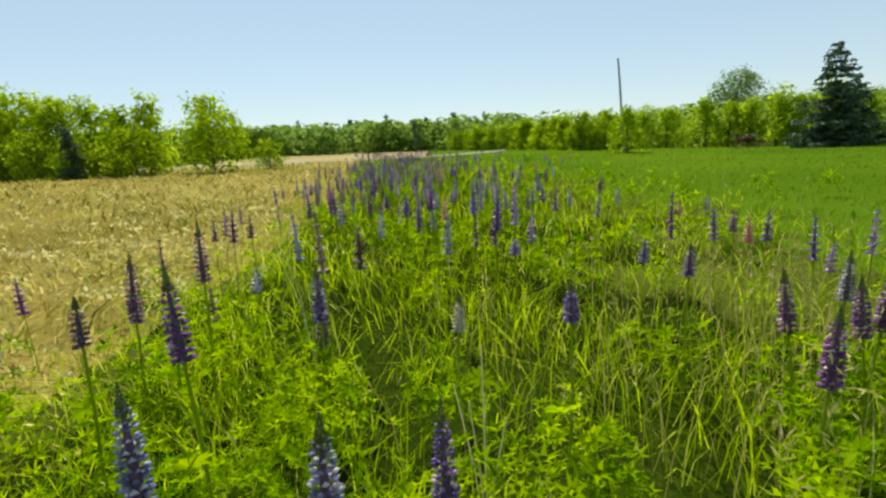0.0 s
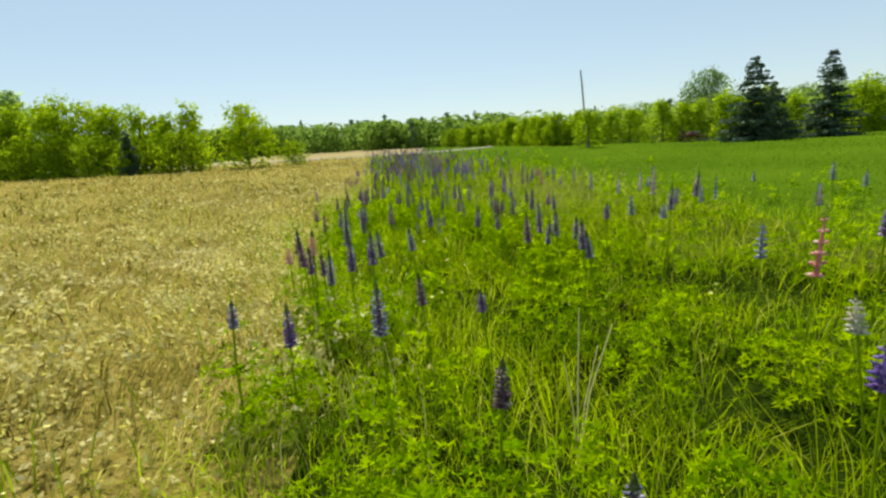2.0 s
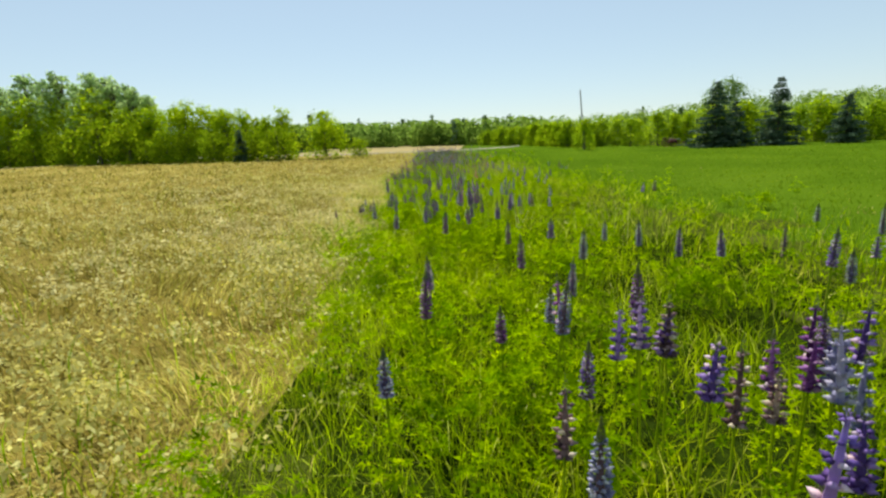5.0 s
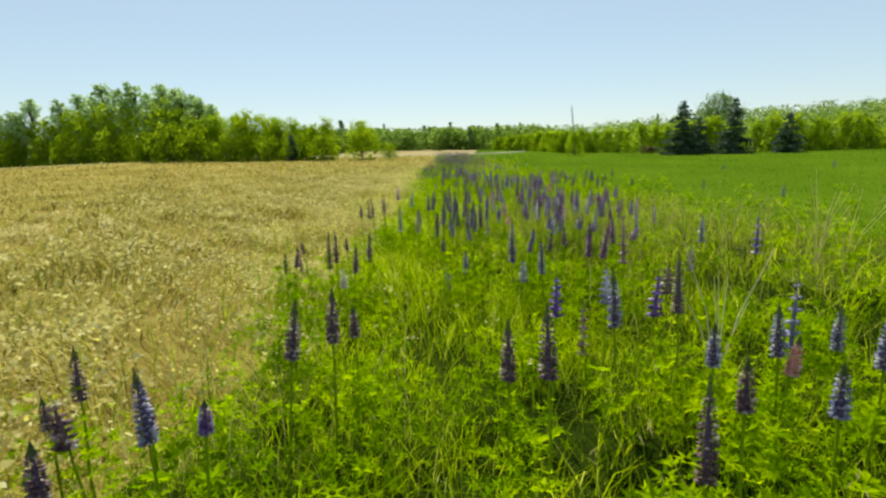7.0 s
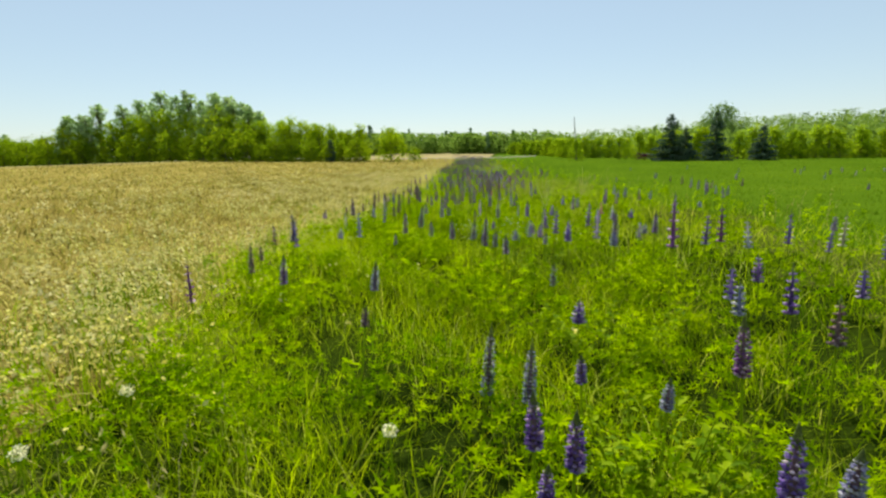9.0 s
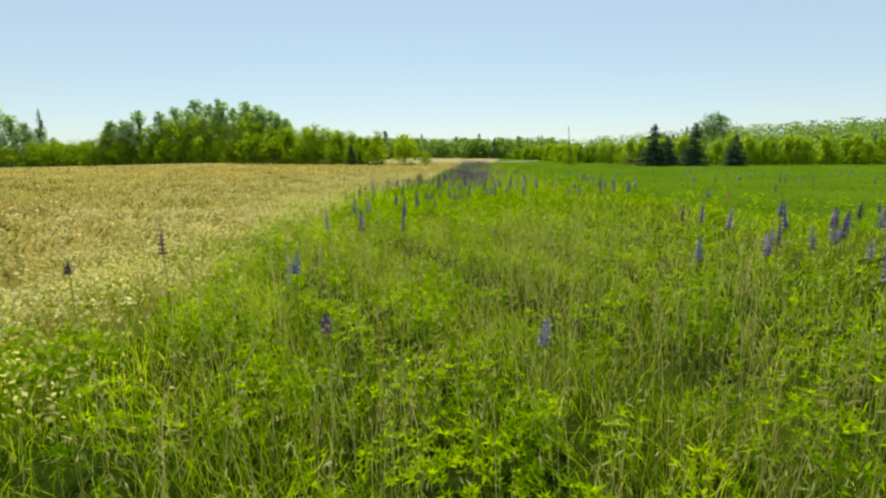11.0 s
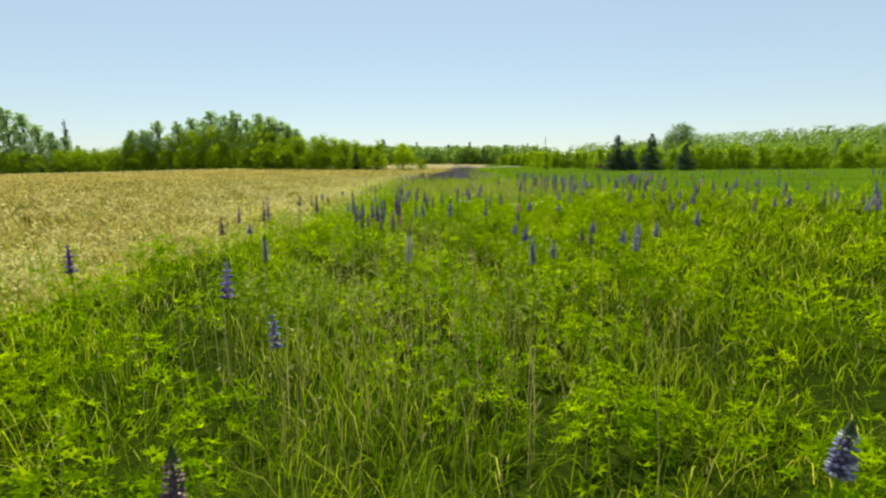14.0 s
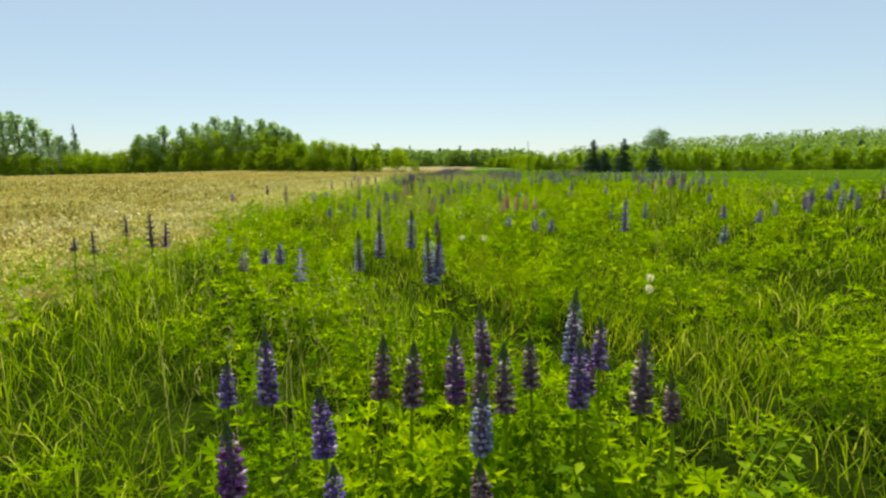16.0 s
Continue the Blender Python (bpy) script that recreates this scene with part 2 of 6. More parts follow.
def mesh_of(name, verts, faces, mats, index=None, smooth=False):
    """A mesh from arrays: verts (n, 3); faces: a list of (m, k) index arrays."""
    me = bpy.data.meshes.new(name)
    verts = np.asarray(verts, np.float32)
    faces = [np.asarray(f, np.int32) for f in faces if len(f)]
    loops = np.concatenate([f.ravel() for f in faces])
    totals = np.concatenate([np.full(len(f), f.shape[1], np.int32) for f in faces])
    me.vertices.add(len(verts))
    me.vertices.foreach_set("co", verts.ravel())
    me.loops.add(len(loops))
    me.loops.foreach_set("vertex_index", loops)
    me.polygons.add(len(totals))
    me.polygons.foreach_set("loop_start", np.concatenate([[0], np.cumsum(totals)[:-1]]).astype(np.int32))
    me.polygons.foreach_set("loop_total", totals)
    if index is not None:
        me.polygons.foreach_set("material_index", np.asarray(index, np.int32))
    if smooth:
        me.polygons.foreach_set("use_smooth", np.ones(len(totals), bool))
    for m in mats:
        me.materials.append(m)
    me.update(calc_edges=True)
    me.validate()
    return me


def part(name, me, parent, label=""):
    ob = new(name, me)
    ob.parent = parent
    return tagged(ob, label) if label else ob


def root(name, label, category, m=None, group=""):
    ob = tagged(new(name), label, category, group)
    ob.empty_display_size = 0.2
    if m is not None:
        ob.matrix_basis = m
    return ob


def tube(points, radii, sides=6):
    """Vertices and quads of a round tube along points."""
    points = np.asarray(points, float)
    vs, fs = [], []
    n = len(points)
    for i, p in enumerate(points):
        d = points[min(i + 1, n - 1)] - points[max(i - 1, 0)]
        d /= np.linalg.norm(d) + 1e-9
        a = np.cross(d, (0.3, 0.9, 0.1) if abs(d[2]) > 0.6 else (0, 0, 1))
        a /= np.linalg.norm(a)
        b = np.cross(d, a)
        ang = np.arange(sides) * 2 * np.pi / sides
        vs.append(p + radii[i] * (np.cos(ang)[:, None] * a + np.sin(ang)[:, None] * b))
    for i in range(n - 1):
        for k in range(sides):
            fs.append((i * sides + k, i * sides + (k + 1) % sides, (i + 1) * sides + (k + 1) % sides, (i + 1) * sides + k))
    return np.concatenate(vs), np.array(fs)


def join(pieces):
    """Several (verts, faces) into one; faces of one size."""
    vs, fs, at = [], [], 0
    for v, f in pieces:
        vs.append(v)
        fs.append(np.asarray(f) + at)
        at += len(v)
    return np.concatenate(vs), np.concatenate(fs)


# ---- ground ----
EDGE_Y = [-110, -90, -80, -74.4, -73.0, -70.2, -67.4, -65.1, -62.6, -60.0, -56.9, -55.7, -53.2, -49.6, -43.0, -40.1, -37.7, -35.0, -32.5, -29.9, -27.2, -23.0, -14.7, -13.1, -10.3, -7.9, -4.7, -3.2, -0.3, 3.4, 5.4, 7.1, 10.3, 16.5, 30, 52]
EDGE_X = [13.5, 10.5, 8.4, 6.87, 6.49, 5.8, 5.32, 5.14, 4.7, 4.76, 4.62, 4.31, 4.02, 3.36, 2.01, 1.41, 1.09, 1.04, 1.29, 0.99, 0.79, 0.47, -0.37, -0.56, -0.91, -1.21, -1.56, -1.85, -2.32, -2.72, -2.82, -2.72, -2.87, -3.26, -5.2, -8.0]
PATH_Y = [-78.8, -74.2, -69.6, -64.8, -60.3, -56.1, -51.5, -46.4, -41.1, -35.6, -29.2, -22.6, -17.2, -12.8, -8.2, -3.6, -0.0, 8]
PATH_X = [11.78, 10.95, 10.12, 9.41, 8.75, 7.72, 6.44, 5.28, 4.24, 3.34, 2.64, 1.89, 0.77, -0.09, -0.24, -0.05, 0.0, -0.1]
SWELL_Y = [-80, -70, -60, -50, -40, -30, -20, -10, 0, 10]
SWELL_Z = [0.14, 0.27, 0.36, 0.36, 0.3, 0.2, 0.12, 0.03, 0.01, 0.0]
RISE_X = [-150, -100, -60, -10, 12, 28, 90]
RISE_K = [0.55, 0.85, 1.36, 1.05, 0.88, 0.35, 0.36]


BASE_X = [-159, -133, -118, -108, -99, -93, -80, -70, -59, -49, -40, -34, -28, -22, -15]
BASE_Y = [67.0, 65.5, 65.5, 65.0, 67.5, 69.2, 64.2, 60.7, 54.2, 49.4, 46.4, 44.3, 42.2, 40.6, 39.5]


def edge_x(y):
    """The line where the dry field meets the green strip."""
    return np.interp(y, EDGE_Y, EDGE_X) + 0.08 * np.sin(1.3 * y) + 0.06 * np.sin(3.1 * y + 1)


def soft(x, k):
    return k * np.logaddexp(0, x / k)


def ground_z(x, y):
    x, y = np.asarray(x, float), np.asarray(y, float)
    z = np.interp(y, SWELL_Y, SWELL_Z) + 0.023 * np.interp(x, RISE_X, RISE_K) * np.minimum(soft(y - 2, 4.0), 390)
    far = np.clip((np.hypot(x, y) - 134) / 232, 0, 1)
    z = z + 9.2 * far * far * (3 - 2 * far) * np.clip((x - 12) / 160, 0, 1)
    near = np.clip(1 - np.hypot(x, y + 30) / 150, 0, 1)
    return z + 0.03 * near * (np.sin(0.55 * x + 0.3 * y) + np.sin(0.41 * y - 0.7 * x + 1.0))


def strip_width(y):
    """How far the flowering strip reaches from the edge of the dry field."""
    return np.interp(y, [-73, -59, -44, -25, 36], [36, 26, 12, 8.5, 7.5])


def ground():
    ax = np.unique(np.concatenate([np.linspace(-2500, -170, 18), np.linspace(-170, -30, 70), np.arange(-30, -6, 0.8), np.arange(-6, 14, 0.5), np.arange(14, 45, 0.7), np.linspace(45, 170, 50), np.linspace(170, 2500, 18)]))
    ay = np.unique(np.concatenate([np.linspace(-2500, -100, 14), np.arange(-110, -84, 2.0), np.arange(-84, 58, 1.1), np.linspace(58, 200, 60), np.linspace(200, 2500, 24)]))
    gx, gy = np.meshgrid(ax, ay)
    v = np.stack([gx, gy, ground_z(gx, gy)], -1).reshape(-1, 3)
    nx, ny = len(ax), len(ay)
    i, j = np.meshgrid(np.arange(nx - 1), np.arange(ny - 1))
    a = (j * nx + i).ravel()
    f = np.stack([a, a + 1, a + nx + 1, a + nx], -1)
    c = v[f].mean(1)
    x, y = c[:, 0], c[:, 1]
    e = edge_x(y)
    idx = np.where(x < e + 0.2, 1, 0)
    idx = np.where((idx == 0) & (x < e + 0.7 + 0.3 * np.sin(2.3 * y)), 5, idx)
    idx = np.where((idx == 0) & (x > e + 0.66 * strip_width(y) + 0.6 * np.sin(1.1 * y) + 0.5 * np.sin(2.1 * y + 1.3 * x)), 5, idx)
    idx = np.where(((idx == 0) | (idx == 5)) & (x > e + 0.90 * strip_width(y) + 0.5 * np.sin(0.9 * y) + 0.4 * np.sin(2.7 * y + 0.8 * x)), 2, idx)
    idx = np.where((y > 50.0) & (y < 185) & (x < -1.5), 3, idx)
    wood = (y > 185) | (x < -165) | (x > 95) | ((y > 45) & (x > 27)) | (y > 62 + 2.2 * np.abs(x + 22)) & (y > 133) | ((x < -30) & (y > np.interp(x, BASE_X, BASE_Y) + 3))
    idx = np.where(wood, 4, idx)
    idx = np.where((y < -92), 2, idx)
    return tagged(new("ground", mesh_of("ground", v, [f], [M_SHADED_SOIL, M_DRY, M_FIELD, M_FARFIELD, M_FOREST, M_RIMSOIL], idx, True)), "gently rising meadow ground, dry straw and green grass", "ground", kind="structure")


ground()


def road():
    ys = np.array([(-85, 76.6), (-53, 65.4), (-35, 57.7), (-16.8, 50.5), (-8.2, 50), (-2.4, 52), (2.5, 54.5), (6.2, 57.4), (8, 62.6)], float)
    t = np.linspace(0, len(ys) - 1, 80)
    cx, cy = np.interp(t, range(len(ys)), ys[:, 0]), np.interp(t, range(len(ys)), ys[:, 1])
    rows = []
    for off, up in ((-2.1, -0.1), (-1.85, 0.03), (-0.7, 0.07), (0.7, 0.07), (1.85, 0.03), (2.1, -0.1)):
        rows.append(np.stack([cx, cy + off, ground_z(cx, cy + off) + up], -1))
    v = np.stack(rows, 1).reshape(-1, 3)
    a = (np.arange(79)[:, None] * 6 + np.arange(5)).ravel()
    f = np.stack([a, a + 6, a + 7, a + 1], -1)
    tagged(new("road", mesh_of("road", v, [f], [M_ROAD], smooth=True)), "pale gravel country road along the field's far edge", "road", kind="structure")


road()

def crown_leaves(centres, radii, per, size, rng, fat=0.45):
    """Small leaves or husks round clump centres; fat: their width over their length."""
    n = len(centres) * per
    c = np.repeat(centres, per, 0) + rng.normal(0, 1, (n, 3)) * np.repeat(radii, per)[:, None] * (1, 1, 0.8)
    a = rng.normal(0, 1, (n, 3))
    a /= np.linalg.norm(a, axis=1, keepdims=True)
    b = np.cross(a, rng.normal(0, 1, (n, 3)))
    b /= np.linalg.norm(b, axis=1, keepdims=True)
    s = size * rng.uniform(0.5, 1.3, (n, 1))
    v = np.stack([c - a * s, c + b * s * fat, c + a * s, c - b * s * fat], 1).reshape(-1, 3)
    return v, np.arange(n)[:, None] * 4 + np.arange(4)


# ---- grass and straw ----
def nearness(x, y):
    """The least distance, roughly, from which a spot comes into view."""
    s = np.abs(x - np.interp(y, PATH_Y, PATH_X))
    return np.hypot(np.maximum(y, 0) + 2.0, 1.45 * s)


def scatter(x0, x1, y0, y1, density, seed):
    """Random spots, thinning by density(x, y) per square metre."""
    rng = np.random.default_rng(seed)
    xs, ys = [], []
    cells_x, cells_y = np.linspace(x0, x1, 25), np.linspace(y0, y1, 25)
    for a, b in zip(cells_x, cells_x[1:]):
        for c, d in zip(cells_y, cells_y[1:]):
            px, py = rng.uniform(a, b, 60), rng.uniform(c, d, 60)
            top = density(px, py).max() * 1.25
            n = rng.poisson(top * (b - a) * (d - c))
            if n:
                px, py = rng.uniform(a, b, n), rng.uniform(c, d, n)
                keep = rng.random(n) * top < density(px, py)
                xs.append(px[keep])
                ys.append(py[keep])
    return np.concatenate(xs), np.concatenate(ys)


def blades(x, y, height, width, lean, rng, sway=None):
    """Curved tapering blades: 5 vertices, a quad and a triangle and a half each."""
    n = len(x)
    yaw, bend = rng.uniform(0, 2 * np.pi, n), rng.uniform(0, 2 * np.pi, n)
    if sway is not None:
        bend = sway + rng.normal(0, 0.7, n)
    side = np.stack([np.cos(yaw), np.sin(yaw), 0 * yaw], -1)
    way = np.stack([np.cos(bend), np.sin(bend), 0 * bend], -1)
    foot = np.stack([x, y, ground_z(x, y) - 0.02], -1)
    up = np.array([0, 0, 1.0])
    h, w, l = height[:, None], width[:, None], (lean * height)[:, None]
    mid = foot + up * 0.6 * h + way * 0.3 * l
    tip = foot + up * h + way * l
    v = np.stack([foot - side * w * 0.4, foot + side * w * 0.4, mid + side * w * 0.5, mid - side * w * 0.5, tip], 1).reshape(-1, 3)
    a = np.arange(n)[:, None] * 5
    return v, a + np.array([0, 1, 2, 3]), a + np.array([3, 2, 4]), tip


def patchy(x, y, f=0.5):
    return 0.5 + 0.25 * (np.sin(f * 1.9 * x + f * 1.3 * y) + np.sin(f * 2.7 * y - f * 1.1 * x + 2) * np.cos(f * 3.1 * x + 0.5))


def green_density(x, y):
    d = nearness(x, y)
    inside = x > edge_x(y) + RIM.normal(0, 0.25, x.shape)
    return np.where(inside, np.minimum(430, 430 * (3.0 / d) ** 1.55), 0) * np.maximum(np.clip(patchy(x, y, 1.6) * 2.6 - 0.45, 0.27, 1.25), np.where(x - edge_x(y) < 1.4, 1.0, 0.0)) * np.where((y > 45) & (x < 6), 0.0, 1)


def dry_density(x, y):
    d = nearness(x, y)
    inside = x < edge_x(y) + 0.2 + RIM.normal(0, 0.3, x.shape)
    return np.where(inside, np.minimum(450, 450 * (3.0 / d) ** 1.75), 0)


RIM = np.random.default_rng(3)


def meadow_grass():
    rng = np.random.default_rng(11)
    x, y = scatter(-9, 56, -80, 44, green_density, 21)
    d = nearness(x, y)
    p = patchy(x, y)
    strip = np.clip((edge_x(y) + strip_width(y) + 2 - x) / 4, 0, 1)
    rim = np.clip((x - edge_x(y)) / 0.8, 0.0, 1)
    tuft = np.clip(patchy(x, y, 1.6) * 1.7 - 0.25, 0, 1)
    h = (0.10 + 0.16 * strip + 0.14 * p * strip) * (0.66 + 0.50 * tuft) * (0.62 + 0.38 * rim) * np.interp(y, [-61, -46], [0.78, 1.0]) * rng.uniform(0.6, 1.15, len(x))
    w = 0.0046 * np.maximum(1, (d / 3) ** 0.85) * rng.uniform(0.6, 1.4, len(x))
    v, q, t, _ = blades(x, y, h, w, rng.uniform(0.15, 0.85, len(x)) + (rng.random(len(x)) < 0.45) * rng.uniform(0.3, 1.3, len(x)), rng)
    field = (x > edge_x(y) + strip_width(y) + rng.normal(0, 0.8, len(x))).astype(int)
    young = (x - edge_x(y) < np.abs(rng.normal(0, 1, len(x))) * np.interp(y, [-61, -54, -46, -27, -10, 6], [0.7, 2.0, 3.6, 4.6, 3.0, 4.0])) & (field == 0)
    field = np.where(young, 2, field)
    return tagged(new("meadow_grass", mesh_of("meadow_grass", v, [q, t], [M_GRASS, M_FIELDGRASS, M_RIMGRASS], np.concatenate([field, field]))), "tall fresh green meadow grass lit by the sun", "grass", kind="stuff")


def dry_grass():
    rng = np.random.default_rng(12)
    x, y = scatter(-135, 8, -80, 50, dry_density, 22)
    d = nearness(x, y)
    lump = patchy(x, y, 0.7) * 0.45 + patchy(y + 9, x, 2.1) * 0.3 + patchy(0.35 * x, y, 0.55) * 0.3
    wave = 0.5 + 0.5 * np.sin(2.1 * y + 1.3 * np.sin(0.23 * x) + 0.9 * np.sin(0.37 * y + 0.11 * x)) * patchy(0.3 * x, y, 0.4)
    h = (0.05 + 0.40 * lump ** 1.6) * (0.55 + 0.9 * wave) * rng.uniform(0.6, 1.25, len(x))
    w = 0.008 * np.maximum(1, (d / 3) ** 0.8) * rng.uniform(0.6, 1.4, len(x))
    sway = 2.0 * np.sin(0.5 * x + 0.35 * y) + 1.6 * np.sin(1.1 * y - 0.8 * x)
    v, q, t, tip = blades(x, y, h, w, rng.uniform(0.3, 1.7, len(x)), rng, sway)
    pick = rng.random(len(x)) < 0.47 * np.clip(patchy(x + 5, y, 1.3) * 2.4 + patchy(y, x - 3, 3.1) * 3.2 - 2.1, 0.03, 2.2) * np.clip(11 / d, 0.2, 1) * (0.55 + 0.9 * wave)
    pick |= rng.random(len(x)) < 0.55 * np.exp(-((edge_x(y) - x - 1.0) / 1.6) ** 2) * np.clip((-y - 42) / 6, 0, 1) * np.clip(patchy(x, y, 1.4) * 2 - 0.3, 0.1, 1)
    c = tip[pick]
    hv, ht = crown_leaves(c, np.full(len(c), 0.030), 4, 0.023, rng, 0.6)
    grow = np.repeat(np.maximum(1, (d[pick] / 3) ** 0.42), 16)[:, None]
    mid = np.repeat(c, 16, 0)
    hv = mid + (hv - mid) * grow
    ht = ht + len(v)
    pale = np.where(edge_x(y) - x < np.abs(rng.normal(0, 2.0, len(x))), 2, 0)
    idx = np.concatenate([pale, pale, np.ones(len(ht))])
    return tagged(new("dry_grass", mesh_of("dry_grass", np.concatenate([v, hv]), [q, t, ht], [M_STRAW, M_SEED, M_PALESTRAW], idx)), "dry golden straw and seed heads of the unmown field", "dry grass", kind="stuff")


meadow_grass()
dry_grass()

# ---- lupines ----
def leaf_fan(radius, n=9, rng=RNG):
    """A palmate leaf: leaflets round a centre, each folded a little along its rib."""
    vs, fs = [], []
    for k in range(n):
        a = 2 * np.pi * (k + 0.2 * rng.random()) / n
        r = radius * rng.uniform(0.85, 1.1)
        d, s = np.array([np.cos(a), np.sin(a), 0]), np.array([-np.sin(a), np.cos(a), 0])
        w, lift = r * 0.18, rng.uniform(0.05, 0.35) * r
        base = len(vs)
        vs += [d * 0.04 * r, d * 0.6 * r + s * w + (0, 0, lift), d * r + (0, 0, lift * 0.75), d * 0.6 * r - s * w + (0, 0, lift)]
        fs += [(base, base + 1, base + 2), (base, base + 2, base + 3)]
    return np.array(vs), np.array(fs)


def spike(length, radius, whorls, per, rng, size=0.0145):
    """A lupine's flower spike: rings of small two-lobed florets round a core, narrowing to a bud tip."""
    vs, fs, at = [], [], 0
    rings = 6
    for i in range(rings):
        u = i / (rings - 1)
        r = 0.50 * radius * (1 - 0.8 * u ** 2)
        for k in range(6):
            a = 2 * np.pi * k / 6
            vs.append(np.array([r * np.cos(a), r * np.sin(a), length * (0.01 + 0.87 * u)]))
    for i in range(rings - 1):
        for k in range(6):
            p, q = i * 6 + k, i * 6 + (k + 1) % 6
            fs += [(p, q, q + 6), (p, q + 6, p + 6)]
    at = len(vs)
    for i in range(whorls):
        u = i / (whorls - 1)
        z = length * (0.02 + 0.80 * u)
        r = radius * (1.0 - 0.12 * (1 - u) - 0.52 * u ** 3)
        big = size * (1.0 - 0.5 * u ** 1.5)
        for k in range(per):
            a = 2 * np.pi * (k + 0.5 * (i % 2) + 0.25 * rng.random()) / per
            d, s = np.array([np.cos(a), np.sin(a), 0]), np.array([-np.sin(a), np.cos(a), 0])
            c = d * r + np.array([0, 0, z + rng.normal(0, 0.003)])
            q = big * rng.uniform(0.8, 1.2)
            p = [c - d * q * 0.9, c + s * q * 0.7 + (0, 0, -q * 0.1), c - s * q * 0.7 + (0, 0, -q * 0.1), c + (0, 0, q * 0.62), c + d * q + (0, 0, q * 0.3)]
            vs += p
            fs += [(at, at + 1, at + 4), (at, at + 4, at + 2), (at, at + 3, at + 1), (at, at + 2, at + 3), (at + 1, at + 3, at + 4), (at + 4, at + 3, at + 2)]
            at += 5
    return np.array(vs), np.array(fs)


def bud_tip(length, rng):
    """The tight dark buds at the top of a spike."""
    vs, fs, at = [], [], 0
    for i in range(9):
        u = i / 8
        for k in range(5):
            a = 2 * np.pi * (k + 0.5 * (i % 2)) / 5
            d = np.array([np.cos(a), np.sin(a), 0])
            r, q = 0.011 * (1 - 0.9 * u), 0.010 * (1 - 0.5 * u)
            c = d * r + np.array([0, 0, length * (0.78 + 0.26 * u)])
            s = np.array([-d[1], d[0], 0])
            vs += [c - s * q * 0.5, c + s * q * 0.5, c + (0, 0, q * 1.6), c + d * q * 0.5 + (0, 0, q * 0.3)]
            fs += [(at, at + 1, at + 3), (at + 1, at + 2, at + 3), (at + 2, at, at + 3)]
            at += 4
    return np.array(vs), np.array(fs)


SPIKE_LEN = (0.17, 0.24, 0.34)
CORE = 60                             # faces of the core come first in a spike
SPIKES, BUDS, FANS = {}, [], []
for n, length in enumerate(SPIKE_LEN):
    v, f = spike(length, 0.0225 + 0.0030 * n, 8 + 3 * n, 8, np.random.default_rng(40 + n), 0.0150)
    for tone, material in PETALS.items():
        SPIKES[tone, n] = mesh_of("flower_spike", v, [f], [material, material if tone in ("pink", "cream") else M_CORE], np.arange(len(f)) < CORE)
    v, f = bud_tip(length, RNG)
    BUDS.append(mesh_of("bud_tip", v, [f], [M_BUD]))
for n in range(4):
    v, f = leaf_fan(0.046 + 0.007 * n, 9 + n % 2, np.random.default_rng(60 + n))
    FANS.append(mesh_of("leaf", v, [f], [M_LEAF]))
STEM_MESHES = {}


def stem_mesh(height):
    key = round(height, 1)
    if key not in STEM_MESHES:
        v, f = tube([(0, 0, -0.10), (0.008, 0, key * 0.35), (0, 0.006, key * 0.7), (0, 0, key + 0.06)], (0.008, 0.007, 0.006, 0.005), 5)
        STEM_MESHES[key] = mesh_of("stem", v, [f], [M_STEM])
    return STEM_MESHES[key], key


TONE_WORDS = {"violet": "violet-blue", "purple": "deep purple", "pale": "pale blue", "faded": "fading mauve", "pink": "salmon pink", "cream": "cream white"}


def lupine(x, y, tip, tone, length, rng):
    """One lupine with its tip at a height over the ground and a spike of a length."""
    n = int(np.argmin([abs(length - l) for l in SPIKE_LEN]))
    stem_h = max(0.16, tip - length)
    me, key = stem_mesh(stem_h)
    label = f"{TONE_WORDS[tone]} lupine in bloom among tall grass"
    ob = root("lupine", label, "flower", Matrix.LocRotScale((x, y, float(ground_z(x, y)) + stem_h - key), Euler((rng.normal(0, 0.05), rng.normal(0, 0.05), rng.uniform(0, 6.28))), None), "lupines in the meadow")
    part("stem", me, ob)
    sp = part("flower_spike", SPIKES[tone, n], ob, f"{TONE_WORDS[tone]} flower spike")
    wide = float(np.clip((length / SPIKE_LEN[n]) ** 0.5, 0.75, 1.1))
    sp.location, sp.scale = (0, 0, key), (wide, wide, length / SPIKE_LEN[n])
    part("bud_tip", BUDS[n], sp)
    for k in range(4):
        lf = part("leaf", FANS[k], ob)
        a = rng.uniform(0, 6.28)
        lf.location = (0.09 * math.cos(a), 0.09 * math.sin(a), key * (0.30 + 0.13 * k))
        lf.rotation_euler = (rng.normal(0, 0.35), rng.normal(0, 0.35), a)
    return ob


TONES = ("violet", "purple", "pale", "faded", "pink", "cream")
ODDS = (0.32, 0.20, 0.24, 0.20, 0.03, 0.01)


def lupine_density(x, y):
    e = x - edge_x(y)
    far = np.clip((y - 8) / 8, 0, 1)
    band = np.where(y > -45, np.exp(-((e - 2.6) / 2.6) ** 2), 0.6 * np.exp(-((e - 5.5) / 7.5) ** 2))
    near = np.abs(x - np.interp(y, PATH_Y, PATH_X)) < 4.5
    n = np.where(near & (y < 8), 0.0, 1.0 + 3.0 * far)
    far_side = 0.6 * np.exp(-((y + 33) / 14) ** 2) * np.clip((x - 7) / 5, 0, 1) * np.clip((36 - x) / 5, 0, 1)
    band = np.maximum(band, far_side * 0.4)
    return np.where(e > 0.1, n * band * np.clip(patchy(x, y, 0.9) * 2.2 - 0.4, 0.05, 1.7), 0)


